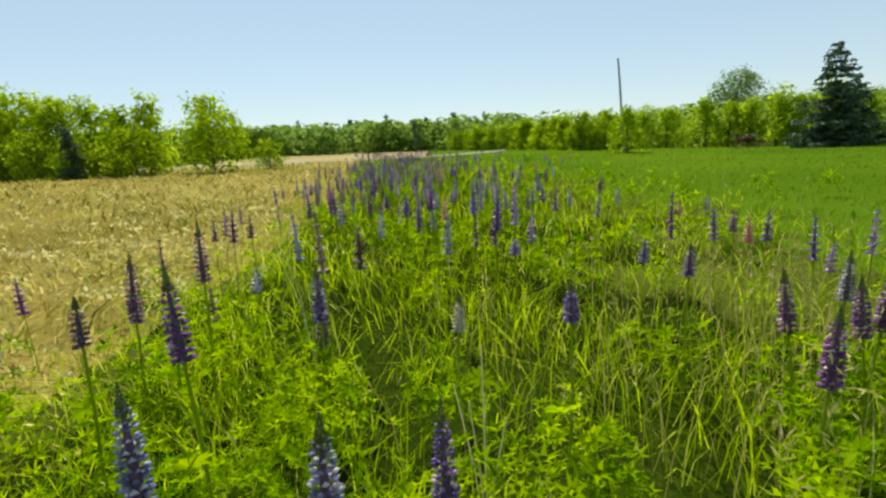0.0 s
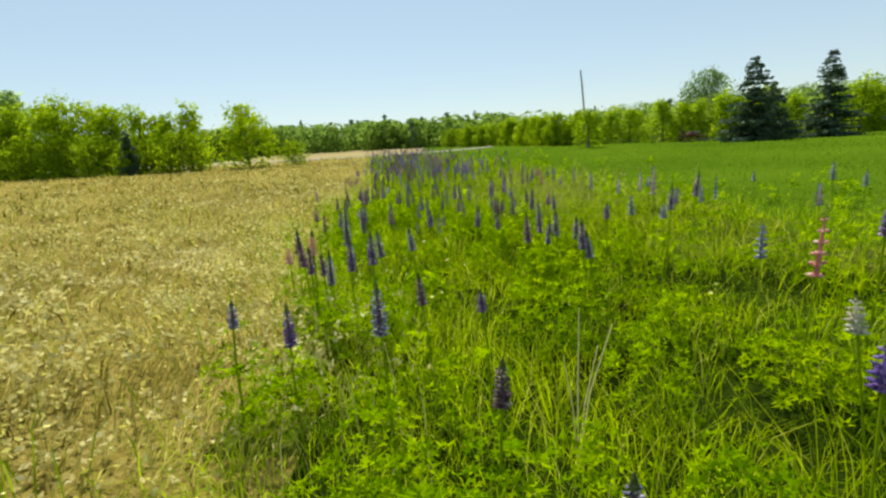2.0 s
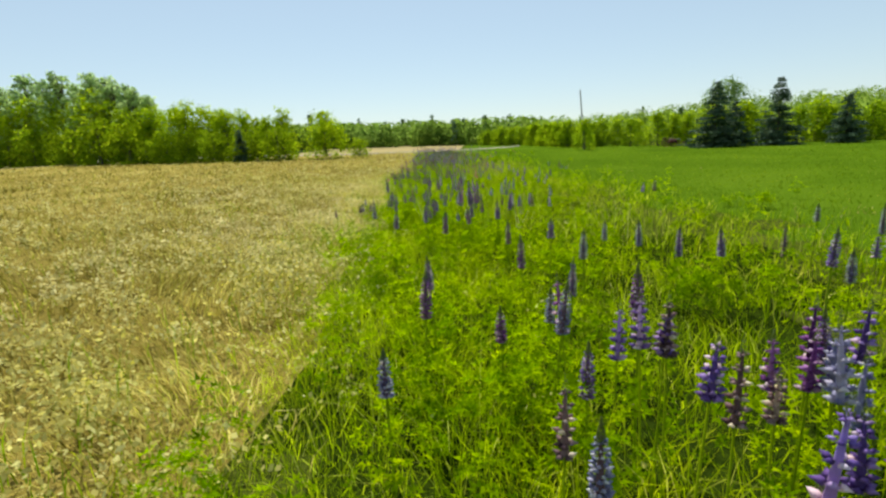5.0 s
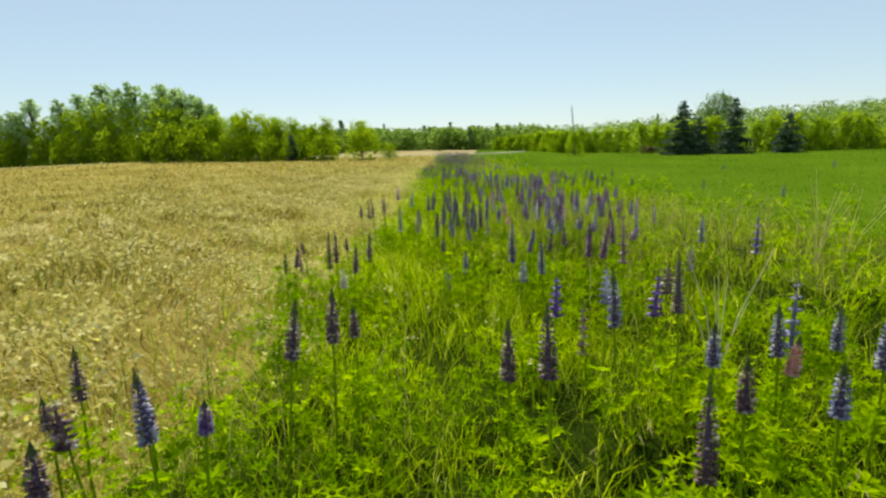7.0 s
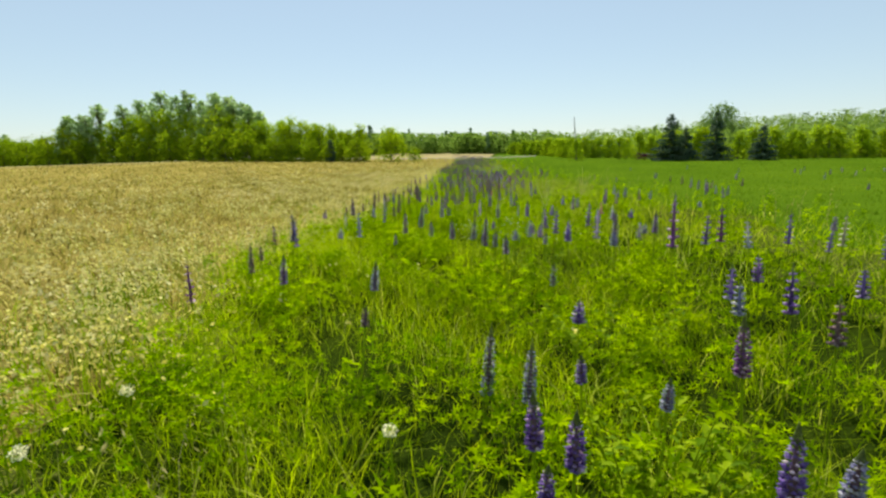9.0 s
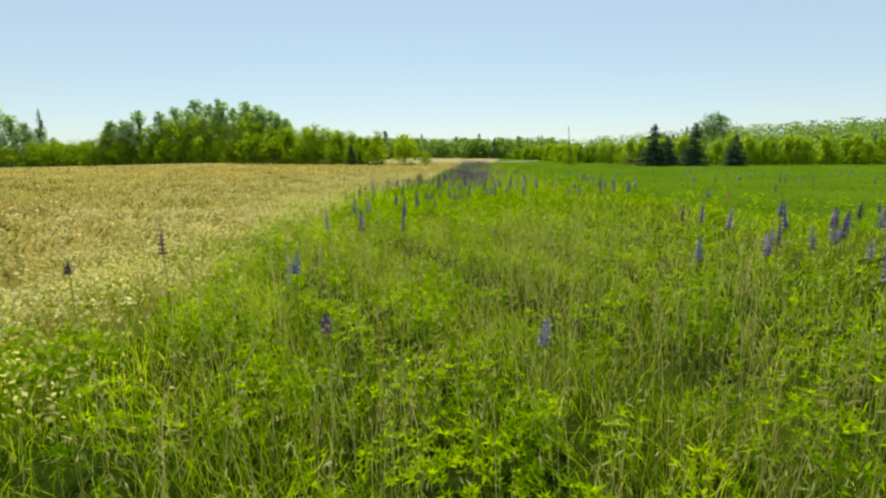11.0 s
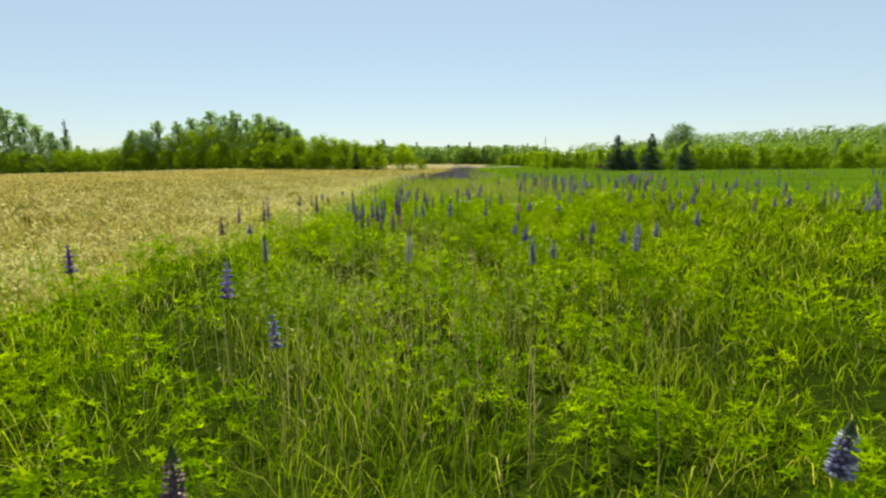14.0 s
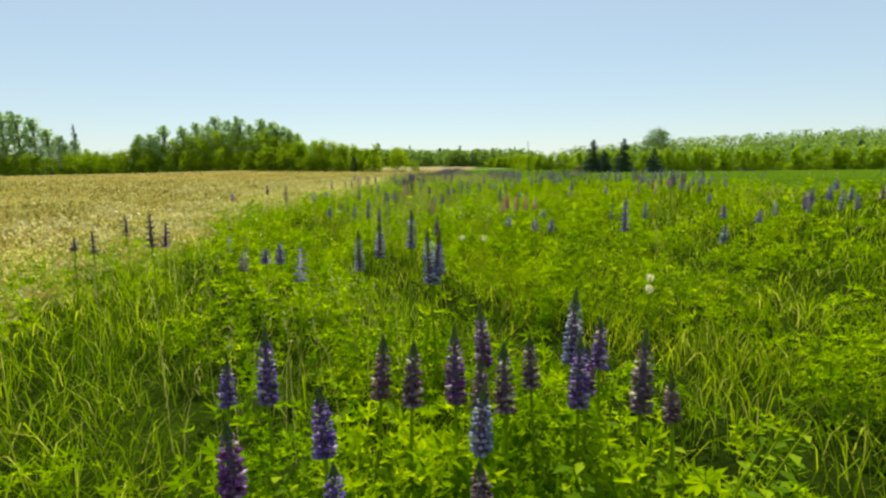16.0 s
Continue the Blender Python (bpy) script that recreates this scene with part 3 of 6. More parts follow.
LETTERS = {"v": "violet", "p": "purple", "b": "pale", "f": "faded", "k": "pink", "c": "cream"}


def lupine_row(spots, tones):
    """Lupines standing at these places, with the height of each tip and the length of its spike."""
    for (x, y, tip, length), c in zip(spots, tones):
        lupine(x, y, tip, LETTERS[c], length, LUP)
        STOOD.append((x, y))


def drift_row(spots, tones):
    """Lupines of the drifts that stand a little farther off."""
    ROWS_OFF.extend((*spot, TONES.index(LETTERS[c])) for spot, c in zip(spots, tones))


LUP = np.random.default_rng(500)
STOOD = []
DRIFTS = []
ROWS_OFF = []


def drift_spots(spots):
    """Groups of lupines: place and number."""
    DRIFTS.extend(spots)


lupine_row([(-1.18, 2.38, 1.05, 0.28), (-1.33, 2.32, 0.69, 0.23), (1.13, 2.32, 0.81, 0.15), (-1.5, 2.3, 0.96, 0.33), (-0.61, 2.08, 0.67, 0.16), (-0.54, 2.08, 0.86, 0.24), (1.67, 2.06, 0.79, 0.21), (0, 1.87, 0.74, 0.14), (1.54, 1.78, 0.81, 0.23), (1.53, 1.71, 0.79, 0.22), (1.29, 1.71, 0.81, 0.23), (-1.21, 1.58, 0.93, 0.16), (0.36, 1.48, 0.91, 0.11), (1.05, 1.34, 0.83, 0.23), (-0.03, 1.24, 0.68, 0.39), (-0.62, 1.19, 1.07, 0.24), (-0.68, 0.99, 0.86, 0.28), (-0.25, 0.8, 0.91, 0.24), (0.48, 0.55, 0.6, 0.34), (-0.19, 0.51, 0.74, 0.16), (-0.15, 0.49, 0.67, 0.32), (-1.73, 0.47, 0.66, 0.16), (0.32, 0.44, 0.75, 0.28), (-1.9, 0.34, 0.72, 0.23)],
           "pbvpfvbcpppfvpvpbbvfvfbp")
lupine_row([(-0.28, 0.3, 0.8, 0.21), (-0.97, -0.06, 0.42, 0.27), (-1.34, -0.11, 0.85, 0.25), (-1.42, -0.13, 0.85, 0.18), (-0.87, -0.15, 0.74, 0.16), (-0.81, -0.16, 0.78, 0.19), (0.68, -0.19, 0.65, 0.26), (-0.53, -0.24, 0.75, 0.16), (-0.98, -0.28, 0.66, 0.39), (0.19, -0.48, 0.6, 0.25), (-0.63, -0.66, 0.79, 0.2), (-0.55, -0.66, 0.96, 0.17), (-0, -1.16, 0.91, 0.21), (0.82, -1.17, 0.75, 0.31), (1, -1.17, 0.74, 0.14), (-0.52, -1.21, 0.67, 0.18), (0.53, -1.53, 0.65, 0.32), (0.46, -1.57, 1, 0.21), (-1.48, -1.66, 0.7, 0.21), (-1.68, -1.72, 0.68, 0.22), (0.05, -1.82, 0.78, 0.16), (0.58, -1.98, 0.81, 0.2), (0.92, -2.01, 0.88, 0.27), (0.52, -2.01, 0.77, 0.14)],
           "fvfvbfvfbvvbvvpbvvvfppvp")
lupine_row([(1.23, -2.08, 0.78, 0.17), (-1.08, -2.15, 0.78, 0.3), (-1.06, -2.27, 0.84, 0.23), (0.5, -2.32, 0.8, 0.18), (0.49, -2.49, 0.66, 0.18), (0.17, -2.61, 0.78, 0.22), (2.24, -3.23, 1.05, 0.24), (-1.13, -3.37, 1, 0.44), (1.06, -3.39, 0.72, 0.21), (0.75, -3.53, 0.74, 0.22), (0.62, -3.53, 0.82, 0.28), (0.88, -3.56, 0.82, 0.25), (0.69, -3.77, 0.96, 0.3), (1.24, -3.78, 0.9, 0.14), (1.76, -3.78, 1, 0.22), (-1.47, -3.89, 0.82, 0.2), (-0.63, -4.27, 0.86, 0.22), (-0.37, -4.35, 0.88, 0.17), (-1.24, -4.35, 0.85, 0.22), (-1.05, -4.55, 0.76, 0.25), (-1.15, -4.66, 0.93, 0.17), (0.81, -4.67, 0.91, 0.21), (-1.13, -4.67, 0.82, 0.19), (-1.02, -4.71, 0.78, 0.15)],
           "vvvfvvvvvvpvvvbfvbpbkvpp")
lupine_row([(0.89, -4.78, 0.83, 0.18), (-0.85, -4.79, 0.89, 0.23), (-0.67, -4.9, 0.96, 0.22), (-0.3, -5.52, 0.81, 0.17), (1.99, -5.68, 1.02, 0.16), (0, -5.73, 0.75, 0.11), (-1.32, -5.75, 0.77, 0.14), (-1.01, -5.79, 0.76, 0.22), (-0.46, -6.41, 0.99, 0.21), (-0.1, -6.67, 0.81, 0.16), (0.1, -8.02, 0.98, 0.16), (-0.06, -8.36, 0.96, 0.12), (1.5, -8.45, 0.77, 0.29), (0.37, -8.48, 0.93, 0.22), (0.49, -8.66, 0.89, 0.23), (1.22, -8.96, 0.82, 0.24), (1.05, -9.07, 0.57, 0.2), (0.11, -9.12, 0.76, 0.27), (0.7, -9.12, 0.89, 0.22), (0.73, -9.17, 0.79, 0.2), (0.48, -9.28, 0.89, 0.31), (-0.27, -9.33, 0.82, 0.14), (0.83, -9.42, 0.84, 0.26), (0.54, -9.45, 0.94, 0.21)],
           "bvvfvvbvbfvvvvvvvbvvvbvv")
lupine_row([(-0.16, -9.49, 0.82, 0.11), (0.02, -9.54, 0.81, 0.13), (-0.36, -10.2, 0.95, 0.29), (1.85, -10.31, 0.55, 0.19), (1.11, -10.65, 0.6, 0.25), (0.28, -10.68, 0.58, 0.32), (1.59, -10.87, 0.59, 0.23), (1.06, -11.04, 0.67, 0.22), (0.18, -11.05, 0.74, 0.14), (-0.22, -11.14, 0.92, 0.24), (0.57, -11.15, 0.63, 0.17), (0.59, -11.46, 0.74, 0.15), (0.74, -12.42, 0.72, 0.13), (0.05, -12.42, 0.75, 0.18), (2.26, -12.52, 0.65, 0.18), (0.42, -12.73, 0.76, 0.19), (0.45, -12.8, 0.7, 0.11), (1.72, -12.82, 0.74, 0.29), (0.48, -12.85, 0.73, 0.14), (1.79, -13, 0.83, 0.26), (1.74, -13.01, 0.91, 0.28), (0.11, -13.18, 0.8, 0.13), (-0.24, -13.29, 0.71, 0.11), (1.39, -13.36, 0.71, 0.14)],
           "bfbvvbbbvbbvbbfvvvfpvbbv")
lupine_row([(0.16, -13.52, 0.7, 0.11), (1.24, -13.6, 0.77, 0.2), (0.96, -13.66, 0.81, 0.21), (1.04, -13.78, 0.74, 0.22), (0.38, -13.8, 0.82, 0.18), (0.98, -13.81, 0.72, 0.14), (0.25, -13.85, 0.78, 0.18), (1.1, -13.95, 0.72, 0.11), (1.67, -14.83, 1.04, 0.33), (1.9, -14.85, 0.84, 0.23), (-0.35, -14.93, 0.69, 0.11), (2.25, -15.03, 0.95, 0.29), (1.12, -15.05, 0.72, 0.12), (1.01, -15.18, 0.81, 0.22), (0.33, -15.35, 0.87, 0.27), (1.74, -15.35, 0.85, 0.24), (1.17, -15.43, 0.73, 0.12), (2.08, -15.51, 0.87, 0.25), (2.1, -15.54, 0.81, 0.19), (1.64, -15.6, 0.78, 0.17), (1.15, -15.75, 0.78, 0.19), (1.57, -15.79, 0.74, 0.12), (1.38, -15.92, 0.75, 0.11), (1.74, -16, 0.78, 0.16)],
           "vbbvbvbfvffvfvbvvvvvvbvp")
lupine_row([(2.8, -29.9, 0.82, 0.16), (4.58, -30, 0.84, 0.27), (1.39, -30.08, 0.73, 0.43), (3.07, -30.08, 0.82, 0.17), (3.05, -30.16, 0.99, 0.19), (3.7, -30.31, 0.8, 0.11), (3.61, -30.4, 0.8, 0.13), (4.21, -30.41, 0.86, 0.2), (3.98, -30.49, 0.83, 0.18), (2.83, -30.58, 0.49, 0.27), (4.14, -30.6, 0.82, 0.26), (3.44, -30.63, 0.95, 0.43), (2, -30.66, 0.8, 0.29), (1.12, -30.66, 0.58, 0.18), (3.76, -30.74, 0.82, 0.16), (1.86, -30.74, 0.78, 0.11), (3.02, -30.82, 0.67, 0.22), (4.19, -30.83, 0.93, 0.33), (1.27, -30.83, 0.69, 0.2), (2.8, -30.87, 0.8, 0.12), (1.54, -30.92, 0.78, 0.11), (3.55, -30.96, 0.81, 0.11), (1.79, -31, 0.86, 0.28), (3.72, -31.03, 0.82, 0.33)],
           "bpfbvvbpfbpvffffbpfffvfb")
lupine_row([(1.99, -31.21, 0.79, 0.25), (5.1, -32.8, 0.68, 0.24), (4.23, -33.01, 1.03, 0.31), (3.94, -33.07, 0.97, 0.28), (2.59, -33.08, 0.82, 0.16), (4.33, -33.21, 0.77, 0.2), (2.49, -33.27, 0.97, 0.27), (4.85, -33.46, 0.86, 0.24), (2.31, -33.48, 0.96, 0.27), (4.44, -33.48, 0.79, 0.16), (4.48, -33.51, 0.89, 0.21), (3.36, -33.67, 0.91, 0.24), (1.85, -33.7, 0.63, 0.22), (1.53, -33.72, 0.77, 0.23), (1.38, -33.73, 0.56, 0.14), (4.17, -33.87, 0.85, 0.18), (4.46, -33.88, 0.81, 0.18), (3.51, -33.97, 1.03, 0.25), (4, -34.02, 0.8, 0.35), (2.13, -34.04, 0.85, 0.27), (2.35, -34.14, 0.8, 0.11), (1.9, -34.3, 0.75, 0.19), (2.93, -35.91, 0.78, 0.16), (4.31, -36.06, 0.51, 0.29)],
           "fbfbfbfbfkbfffffbffbvfff")
lupine_row([(3.11, -36.12, 1.01, 0.32), (3.95, -36.14, 0.81, 0.2), (3.46, -36.16, 0.81, 0.21), (2.22, -36.19, 0.8, 0.28), (3.97, -36.2, 0.83, 0.22), (3.81, -36.31, 0.91, 0.25), (3.69, -36.36, 0.78, 0.16), (3.51, -36.36, 0.95, 0.25), (1.74, -36.46, 0.63, 0.23), (2.09, -36.48, 0.68, 0.18), (1.89, -36.51, 0.74, 0.32), (3.22, -36.57, 1.01, 0.25), (3.86, -36.79, 0.82, 0.23), (4.68, -37.03, 0.94, 0.29), (3.99, -38.48, 0.86, 0.26), (4.91, -38.56, 0.87, 0.25), (5.33, -38.66, 0.77, 0.11), (3.9, -38.73, 0.57, 0.27), (5.29, -38.82, 0.9, 0.21), (3.4, -39, 1.01, 0.32), (4.9, -39.37, 0.68, 0.11), (3.75, -39.91, 0.83, 0.3), (3.91, -39.95, 0.91, 0.29), (6.64, -40.84, 0.99, 0.21)],
           "fbvfvvvvffffvbbbbbvfvvbv")
lupine_row([(6.25, -40.91, 1.01, 0.35), (5.44, -41.15, 0.77, 0.11), (4.98, -41.19, 0.78, 0.16), (3.95, -41.25, 0.73, 0.11), (4.88, -41.49, 0.98, 0.3), (2.99, -41.67, 0.91, 0.22), (5.55, -41.78, 0.59, 0.2), (2.62, -41.82, 0.7, 0.3), (2.94, -42.14, 0.72, 0.13), (5.18, -42.27, 0.91, 0.15), (3.28, -42.52, 0.73, 0.24), (5.08, -43.8, 0.66, 0.39), (4.39, -43.89, 0.75, 0.11), (5.31, -44.04, 0.66, 0.32), (6.2, -44.27, 0.88, 0.25), (5.53, -44.44, 0.74, 0.11), (5.75, -44.63, 0.75, 0.11), (5.35, -44.89, 0.79, 0.18), (5.45, -44.95, 0.79, 0.18), (6.01, -45.02, 0.84, 0.24), (6.1, -45.03, 0.76, 0.14), (5.31, -45.18, 0.75, 0.11), (9.3, -55.41, 1.04, 0.31), (6.23, -56.61, 0.93, 0.14)],
           "vbvbvbbffvvbfbpvbvvvbvbf")
lupine_row([(8.59, -57.87, 0.68, 0.13), (7.55, -58.03, 0.75, 0.11), (7.19, -58.33, 0.79, 0.27), (8.94, -58.35, 1, 0.24), (9.29, -58.78, 0.63, 0.21), (6.96, -58.89, 0.66, 0.16), (8.83, -58.91, 0.81, 0.12), (9.1, -58.95, 0.89, 0.16), (7.49, -59.25, 0.96, 0.25), (9.9, -59.8, 0.93, 0.15), (8.25, -59.97, 0.78, 0.17), (8.48, -60, 0.77, 0.19), (7.97, -60.26, 0.91, 0.26), (8.81, -60.28, 0.88, 0.11), (7.78, -60.48, 0.88, 0.26), (9.71, -60.58, 0.79, 0.18), (7.62, -60.79, 0.74, 0.29), (8.4, -60.93, 0.86, 0.21), (8.44, -60.94, 0.75, 0.15), (9.97, -61.11, 0.74, 0.21), (7.91, -61.26, 0.79, 0.18), (8.48, -61.29, 0.75, 0.14), (8.36, -61.31, 0.88, 0.16), (7.74, -61.38, 0.76, 0.16)],
           "pbbcvbvvvvcbvvbvbbfkbfvf")
lupine_row([(9.49, -61.57, 0.84, 0.11), (9.45, -62.32, 0.79, 0.17), (8.53, -62.48, 0.78, 0.17), (8.71, -62.54, 0.83, 0.22), (7.07, -62.59, 0.91, 0.24), (7.8, -62.84, 0.73, 0.12), (8.13, -63.02, 0.74, 0.11), (9.97, -63.1, 0.76, 0.11), (7.91, -63.27, 1.03, 0.32), (8.41, -63.31, 0.79, 0.18), (8.57, -63.5, 0.86, 0.23), (8.29, -63.57, 0.86, 0.19), (8.39, -63.6, 0.87, 0.21), (7.99, -63.65, 0.86, 0.19), (8.28, -63.65, 0.91, 0.18), (8.52, -63.67, 0.97, 0.21), (8.15, -63.72, 0.92, 0.17), (8.2, -63.72, 0.76, 0.13), (8.51, -63.82, 0.78, 0.17), (9.21, -63.82, 0.97, 0.18), (8.2, -63.87, 0.76, 0.14), (8.38, -63.9, 0.76, 0.14), (8.68, -64, 1.02, 0.2), (10.62, -64.71, 0.78, 0.11)],
           "vbbbfbfvbkkpvbvfvvfbffvf")
lupine_row([(10.7, -64.8, 0.78, 0.11), (10.36, -64.85, 0.7, 0.17), (10.18, -64.87, 0.78, 0.31), (7.8, -65.4, 0.75, 0.23), (9.2, -65.95, 0.93, 0.26), (10.68, -68.5, 0.93, 0.11), (9.19, -68.52, 0.69, 0.2), (9.1, -68.76, 0.63, 0.39), (8.47, -68.82, 0.78, 0.2), (9.5, -69.26, 0.97, 0.28), (10.21, -69.27, 0.69, 0.14), (8.43, -69.31, 0.56, 0.18), (8.35, -69.46, 0.57, 0.15), (9.86, -69.5, 1.1, 0.12), (9.82, -69.6, 0.94, 0.18), (11.02, -69.67, 0.89, 0.11), (9.06, -69.79, 0.68, 0.23), (9.82, -69.87, 0.87, 0.11), (9.54, -69.92, 0.82, 0.18), (9.39, -69.98, 0.82, 0.17), (9.47, -70.03, 0.77, 0.16), (10.55, -70.03, 0.91, 0.18), (11.39, -70.27, 0.87, 0.19), (10.74, -70.45, 0.88, 0.11)],
           "fbbbcbfbbkcbbvfbbbbvbbbv")
lupine_row([(10.53, -70.95, 0.8, 0.15), (10.37, -71.2, 0.92, 0.11), (11.58, -71.6, 0.93, 0.28), (11.82, -71.69, 0.89, 0.27), (11.7, -71.72, 0.86, 0.25), (11.53, -71.75, 0.77, 0.19), (10.57, -71.88, 0.77, 0.21), (9.84, -72.03, 0.67, 0.2), (9.48, -72.09, 0.73, 0.2), (10.06, -73.12, 0.77, 0.14), (10.91, -73.91, 0.77, 0.19), (11.24, -76.13, 0.92, 0.28), (11.33, -76.18, 0.94, 0.29), (11.7, -77.09, 0.81, 0.21), (12.05, -77.12, 0.77, 0.17), (11.94, -77.12, 0.88, 0.25), (11.85, -77.27, 0.75, 0.16), (11.98, -77.35, 0.76, 0.15), (11.31, -77.37, 0.78, 0.19), (11.96, -77.38, 0.81, 0.21), (11.44, -77.41, 0.79, 0.19), (12.1, -77.44, 0.84, 0.23), (11.61, -77.45, 0.83, 0.22), (11.68, -77.46, 0.75, 0.14)],
           "vvkkkkkvbbfbbpvbfpfvffpf")
lupine_row([(11.76, -77.48, 0.79, 0.19), (11.03, -77.49, 0.82, 0.22), (12.21, -77.49, 0.74, 0.11), (10.93, -77.57, 0.73, 0.13), (11.67, -77.66, 0.77, 0.16), (11.32, -77.68, 0.77, 0.17), (11.75, -77.89, 0.73, 0.11), (11.19, -77.9, 0.77, 0.16), (11.43, -78.01, 0.73, 0.11)],
           "fvfvbvfpv")

drift_row([(-2.85, 8.89, 0.47, 0.4), (-1.39, 7.95, 0.99, 0.31), (-0.36, 7.77, 0.52, 0.44), (-0.67, 7.68, 0.89, 0.25), (-1.14, 7.46, 1.09, 0.33), (-0.72, 7.35, 1.07, 0.32), (-0.11, 7.22, 1.04, 0.32), (2.48, 7.09, 0.67, 0.25), (1.78, 7.06, 0.72, 0.29), (0.19, 6.75, 0.97, 0.3), (-0.87, 6.7, 1.11, 0.33), (1.88, 6.21, 0.76, 0.39), (1.13, 6.2, 0.8, 0.21), (0.68, 6.13, 0.9, 0.27), (2.98, 5.72, 0.66, 0.25), (-1.46, 5.71, 0.94, 0.29), (0.76, 5.71, 0.85, 0.25), (-0.38, 5.62, 0.81, 0.22), (2.59, 5.5, 0.62, 0.17), (-1.28, 5.5, 1.01, 0.3), (-1.14, 5.4, 1.04, 0.33), (0.34, 5.38, 0.9, 0.3), (0.42, 5.38, 0.96, 0.3), (-2.43, 5.35, 0.78, 0.27)],
           "ppvvvvvbbvvvbvvpvvkppvvp")
drift_row([(-2.3, 5.28, 0.87, 0.29), (-0.24, 5.26, 0.89, 0.35), (-0.07, 5.25, 0.76, 0.29), (-2.4, 4.24, 0.79, 0.37), (1.88, 4.15, 0.89, 0.44), (-1.56, 4.14, 0.89, 0.18), (0.39, 4.01, 0.93, 0.29), (2.12, 3.87, 0.77, 0.28), (-1.63, 3.84, 0.99, 0.26), (0.55, 3.82, 1.02, 0.32), (2.21, 3.79, 0.74, 0.17), (2.38, 3.72, 0.76, 0.25), (-0.97, 3.46, 1, 0.37), (-0.01, 3.43, 0.91, 0.31), (1.35, 3.42, 0.62, 0.17), (2.1, 3.41, 0.73, 0.17), (2.92, 3.4, 0.8, 0.35), (-2.9, 3.39, 0.69, 0.27), (-1.31, 3.38, 0.64, 0.19), (0.48, 3.38, 0.69, 0.11), (2.6, 3.37, 0.58, 0.23), (2.44, 3.25, 0.78, 0.33), (-1.54, 3.25, 0.58, 0.3), (-0.51, 2.93, 0.95, 0.29)],
           "pvvfpfvvpvpvbbvkvpbvvvff")
drift_row([(-0.68, 2.89, 1.07, 0.42), (-1.87, 1.53, 0.74, 0.32), (1.81, 1.4, 0.82, 0.23), (-1.86, 1.36, 0.78, 0.24), (-1.61, 1.22, 0.72, 0.15), (5.71, 1.21, 0.63, 0.2), (-1.47, 1.15, 0.85, 0.33), (-1.3, 1.15, 0.76, 0.17), (-1.34, 1.13, 0.76, 0.2), (-1.21, 1.12, 0.89, 0.33), (1.09, 0.2, 0.52, 0.3), (4.39, 0.13, 0.7, 0.44), (3.09, -0.01, 0.83, 0.31), (-0.13, -0.04, 0.41, 0.26), (2.62, -0.32, 0.78, 0.24), (0.59, -0.37, 0.84, 0.24), (3.03, -0.47, 0.77, 0.15), (2.14, -0.47, 0.91, 0.27), (-0.35, -0.59, 0.7, 0.29), (0.16, -0.6, 0.87, 0.26), (-0.21, -0.69, 0.44, 0.29), (-1.33, -0.71, 0.97, 0.3), (0.85, -0.82, 0.76, 0.11), (-0.44, -0.93, 0.78, 0.24)],
           "fpkffbvffpvbvvvvbbbvvpbb")
drift_row([(0.72, -0.96, 0.93, 0.2), (-0.52, -1, 0.41, 0.19), (-1.25, -1.18, 0.67, 0.13), (1.29, -1.22, 0.71, 0.16), (-1.75, -1.74, 0.79, 0.19), (3.16, -1.78, 0.75, 0.24), (4.99, -2.07, 0.79, 0.21), (2.6, -2.16, 0.77, 0.19), (4.53, -2.19, 0.94, 0.23), (2.11, -2.77, 1.13, 0.34), (-0.71, -2.79, 0.84, 0.18), (-0.3, -2.89, 0.8, 0.17), (1.76, -3.07, 0.85, 0.21), (1.94, -3.4, 0.77, 0.13), (3.43, -3.43, 0.86, 0.24), (-1.61, -3.57, 0.63, 0.16), (3.28, -4.96, 0.85, 0.25), (1.82, -5.04, 0.86, 0.25), (3.07, -5.17, 0.86, 0.24), (3.05, -5.49, 0.74, 0.11), (3.04, -5.64, 0.75, 0.14), (1.63, -5.7, 1.04, 0.36), (3.61, -5.73, 0.65, 0.11), (2.75, -5.76, 0.56, 0.41)],
           "vbvpfbbvbpfvbbvkvbvvvkbv")
drift_row([(1.73, -6.16, 0.78, 0.12), (1.37, -6.47, 0.79, 0.14), (0.97, -6.91, 0.86, 0.14), (0.87, -7.15, 0.62, 0.2), (0.1, -7.33, 0.8, 0.15), (1.13, -7.41, 0.92, 0.25), (3.75, -7.43, 0.76, 0.18), (0.21, -7.49, 0.86, 0.21), (3.04, -7.79, 0.77, 0.17), (3.63, -7.89, 0.65, 0.14), (0.23, -8.19, 0.51, 0.35), (3.44, -8.47, 0.78, 0.17), (2.05, -9.05, 0.93, 0.15), (1.61, -9.09, 0.81, 0.22), (1.64, -9.21, 0.77, 0.23), (1.34, -9.47, 1.05, 0.33), (1.91, -9.53, 0.76, 0.15), (1.25, -9.54, 0.96, 0.29), (1.35, -9.57, 1.03, 0.32), (1.73, -9.62, 0.79, 0.18), (0.82, -9.71, 1.01, 0.31), (0.89, -9.77, 0.97, 0.25), (1.79, -9.78, 0.74, 0.4), (1.37, -9.85, 0.94, 0.28)],
           "kcvbbbbbvcbbbvvvpbbvbvvp")
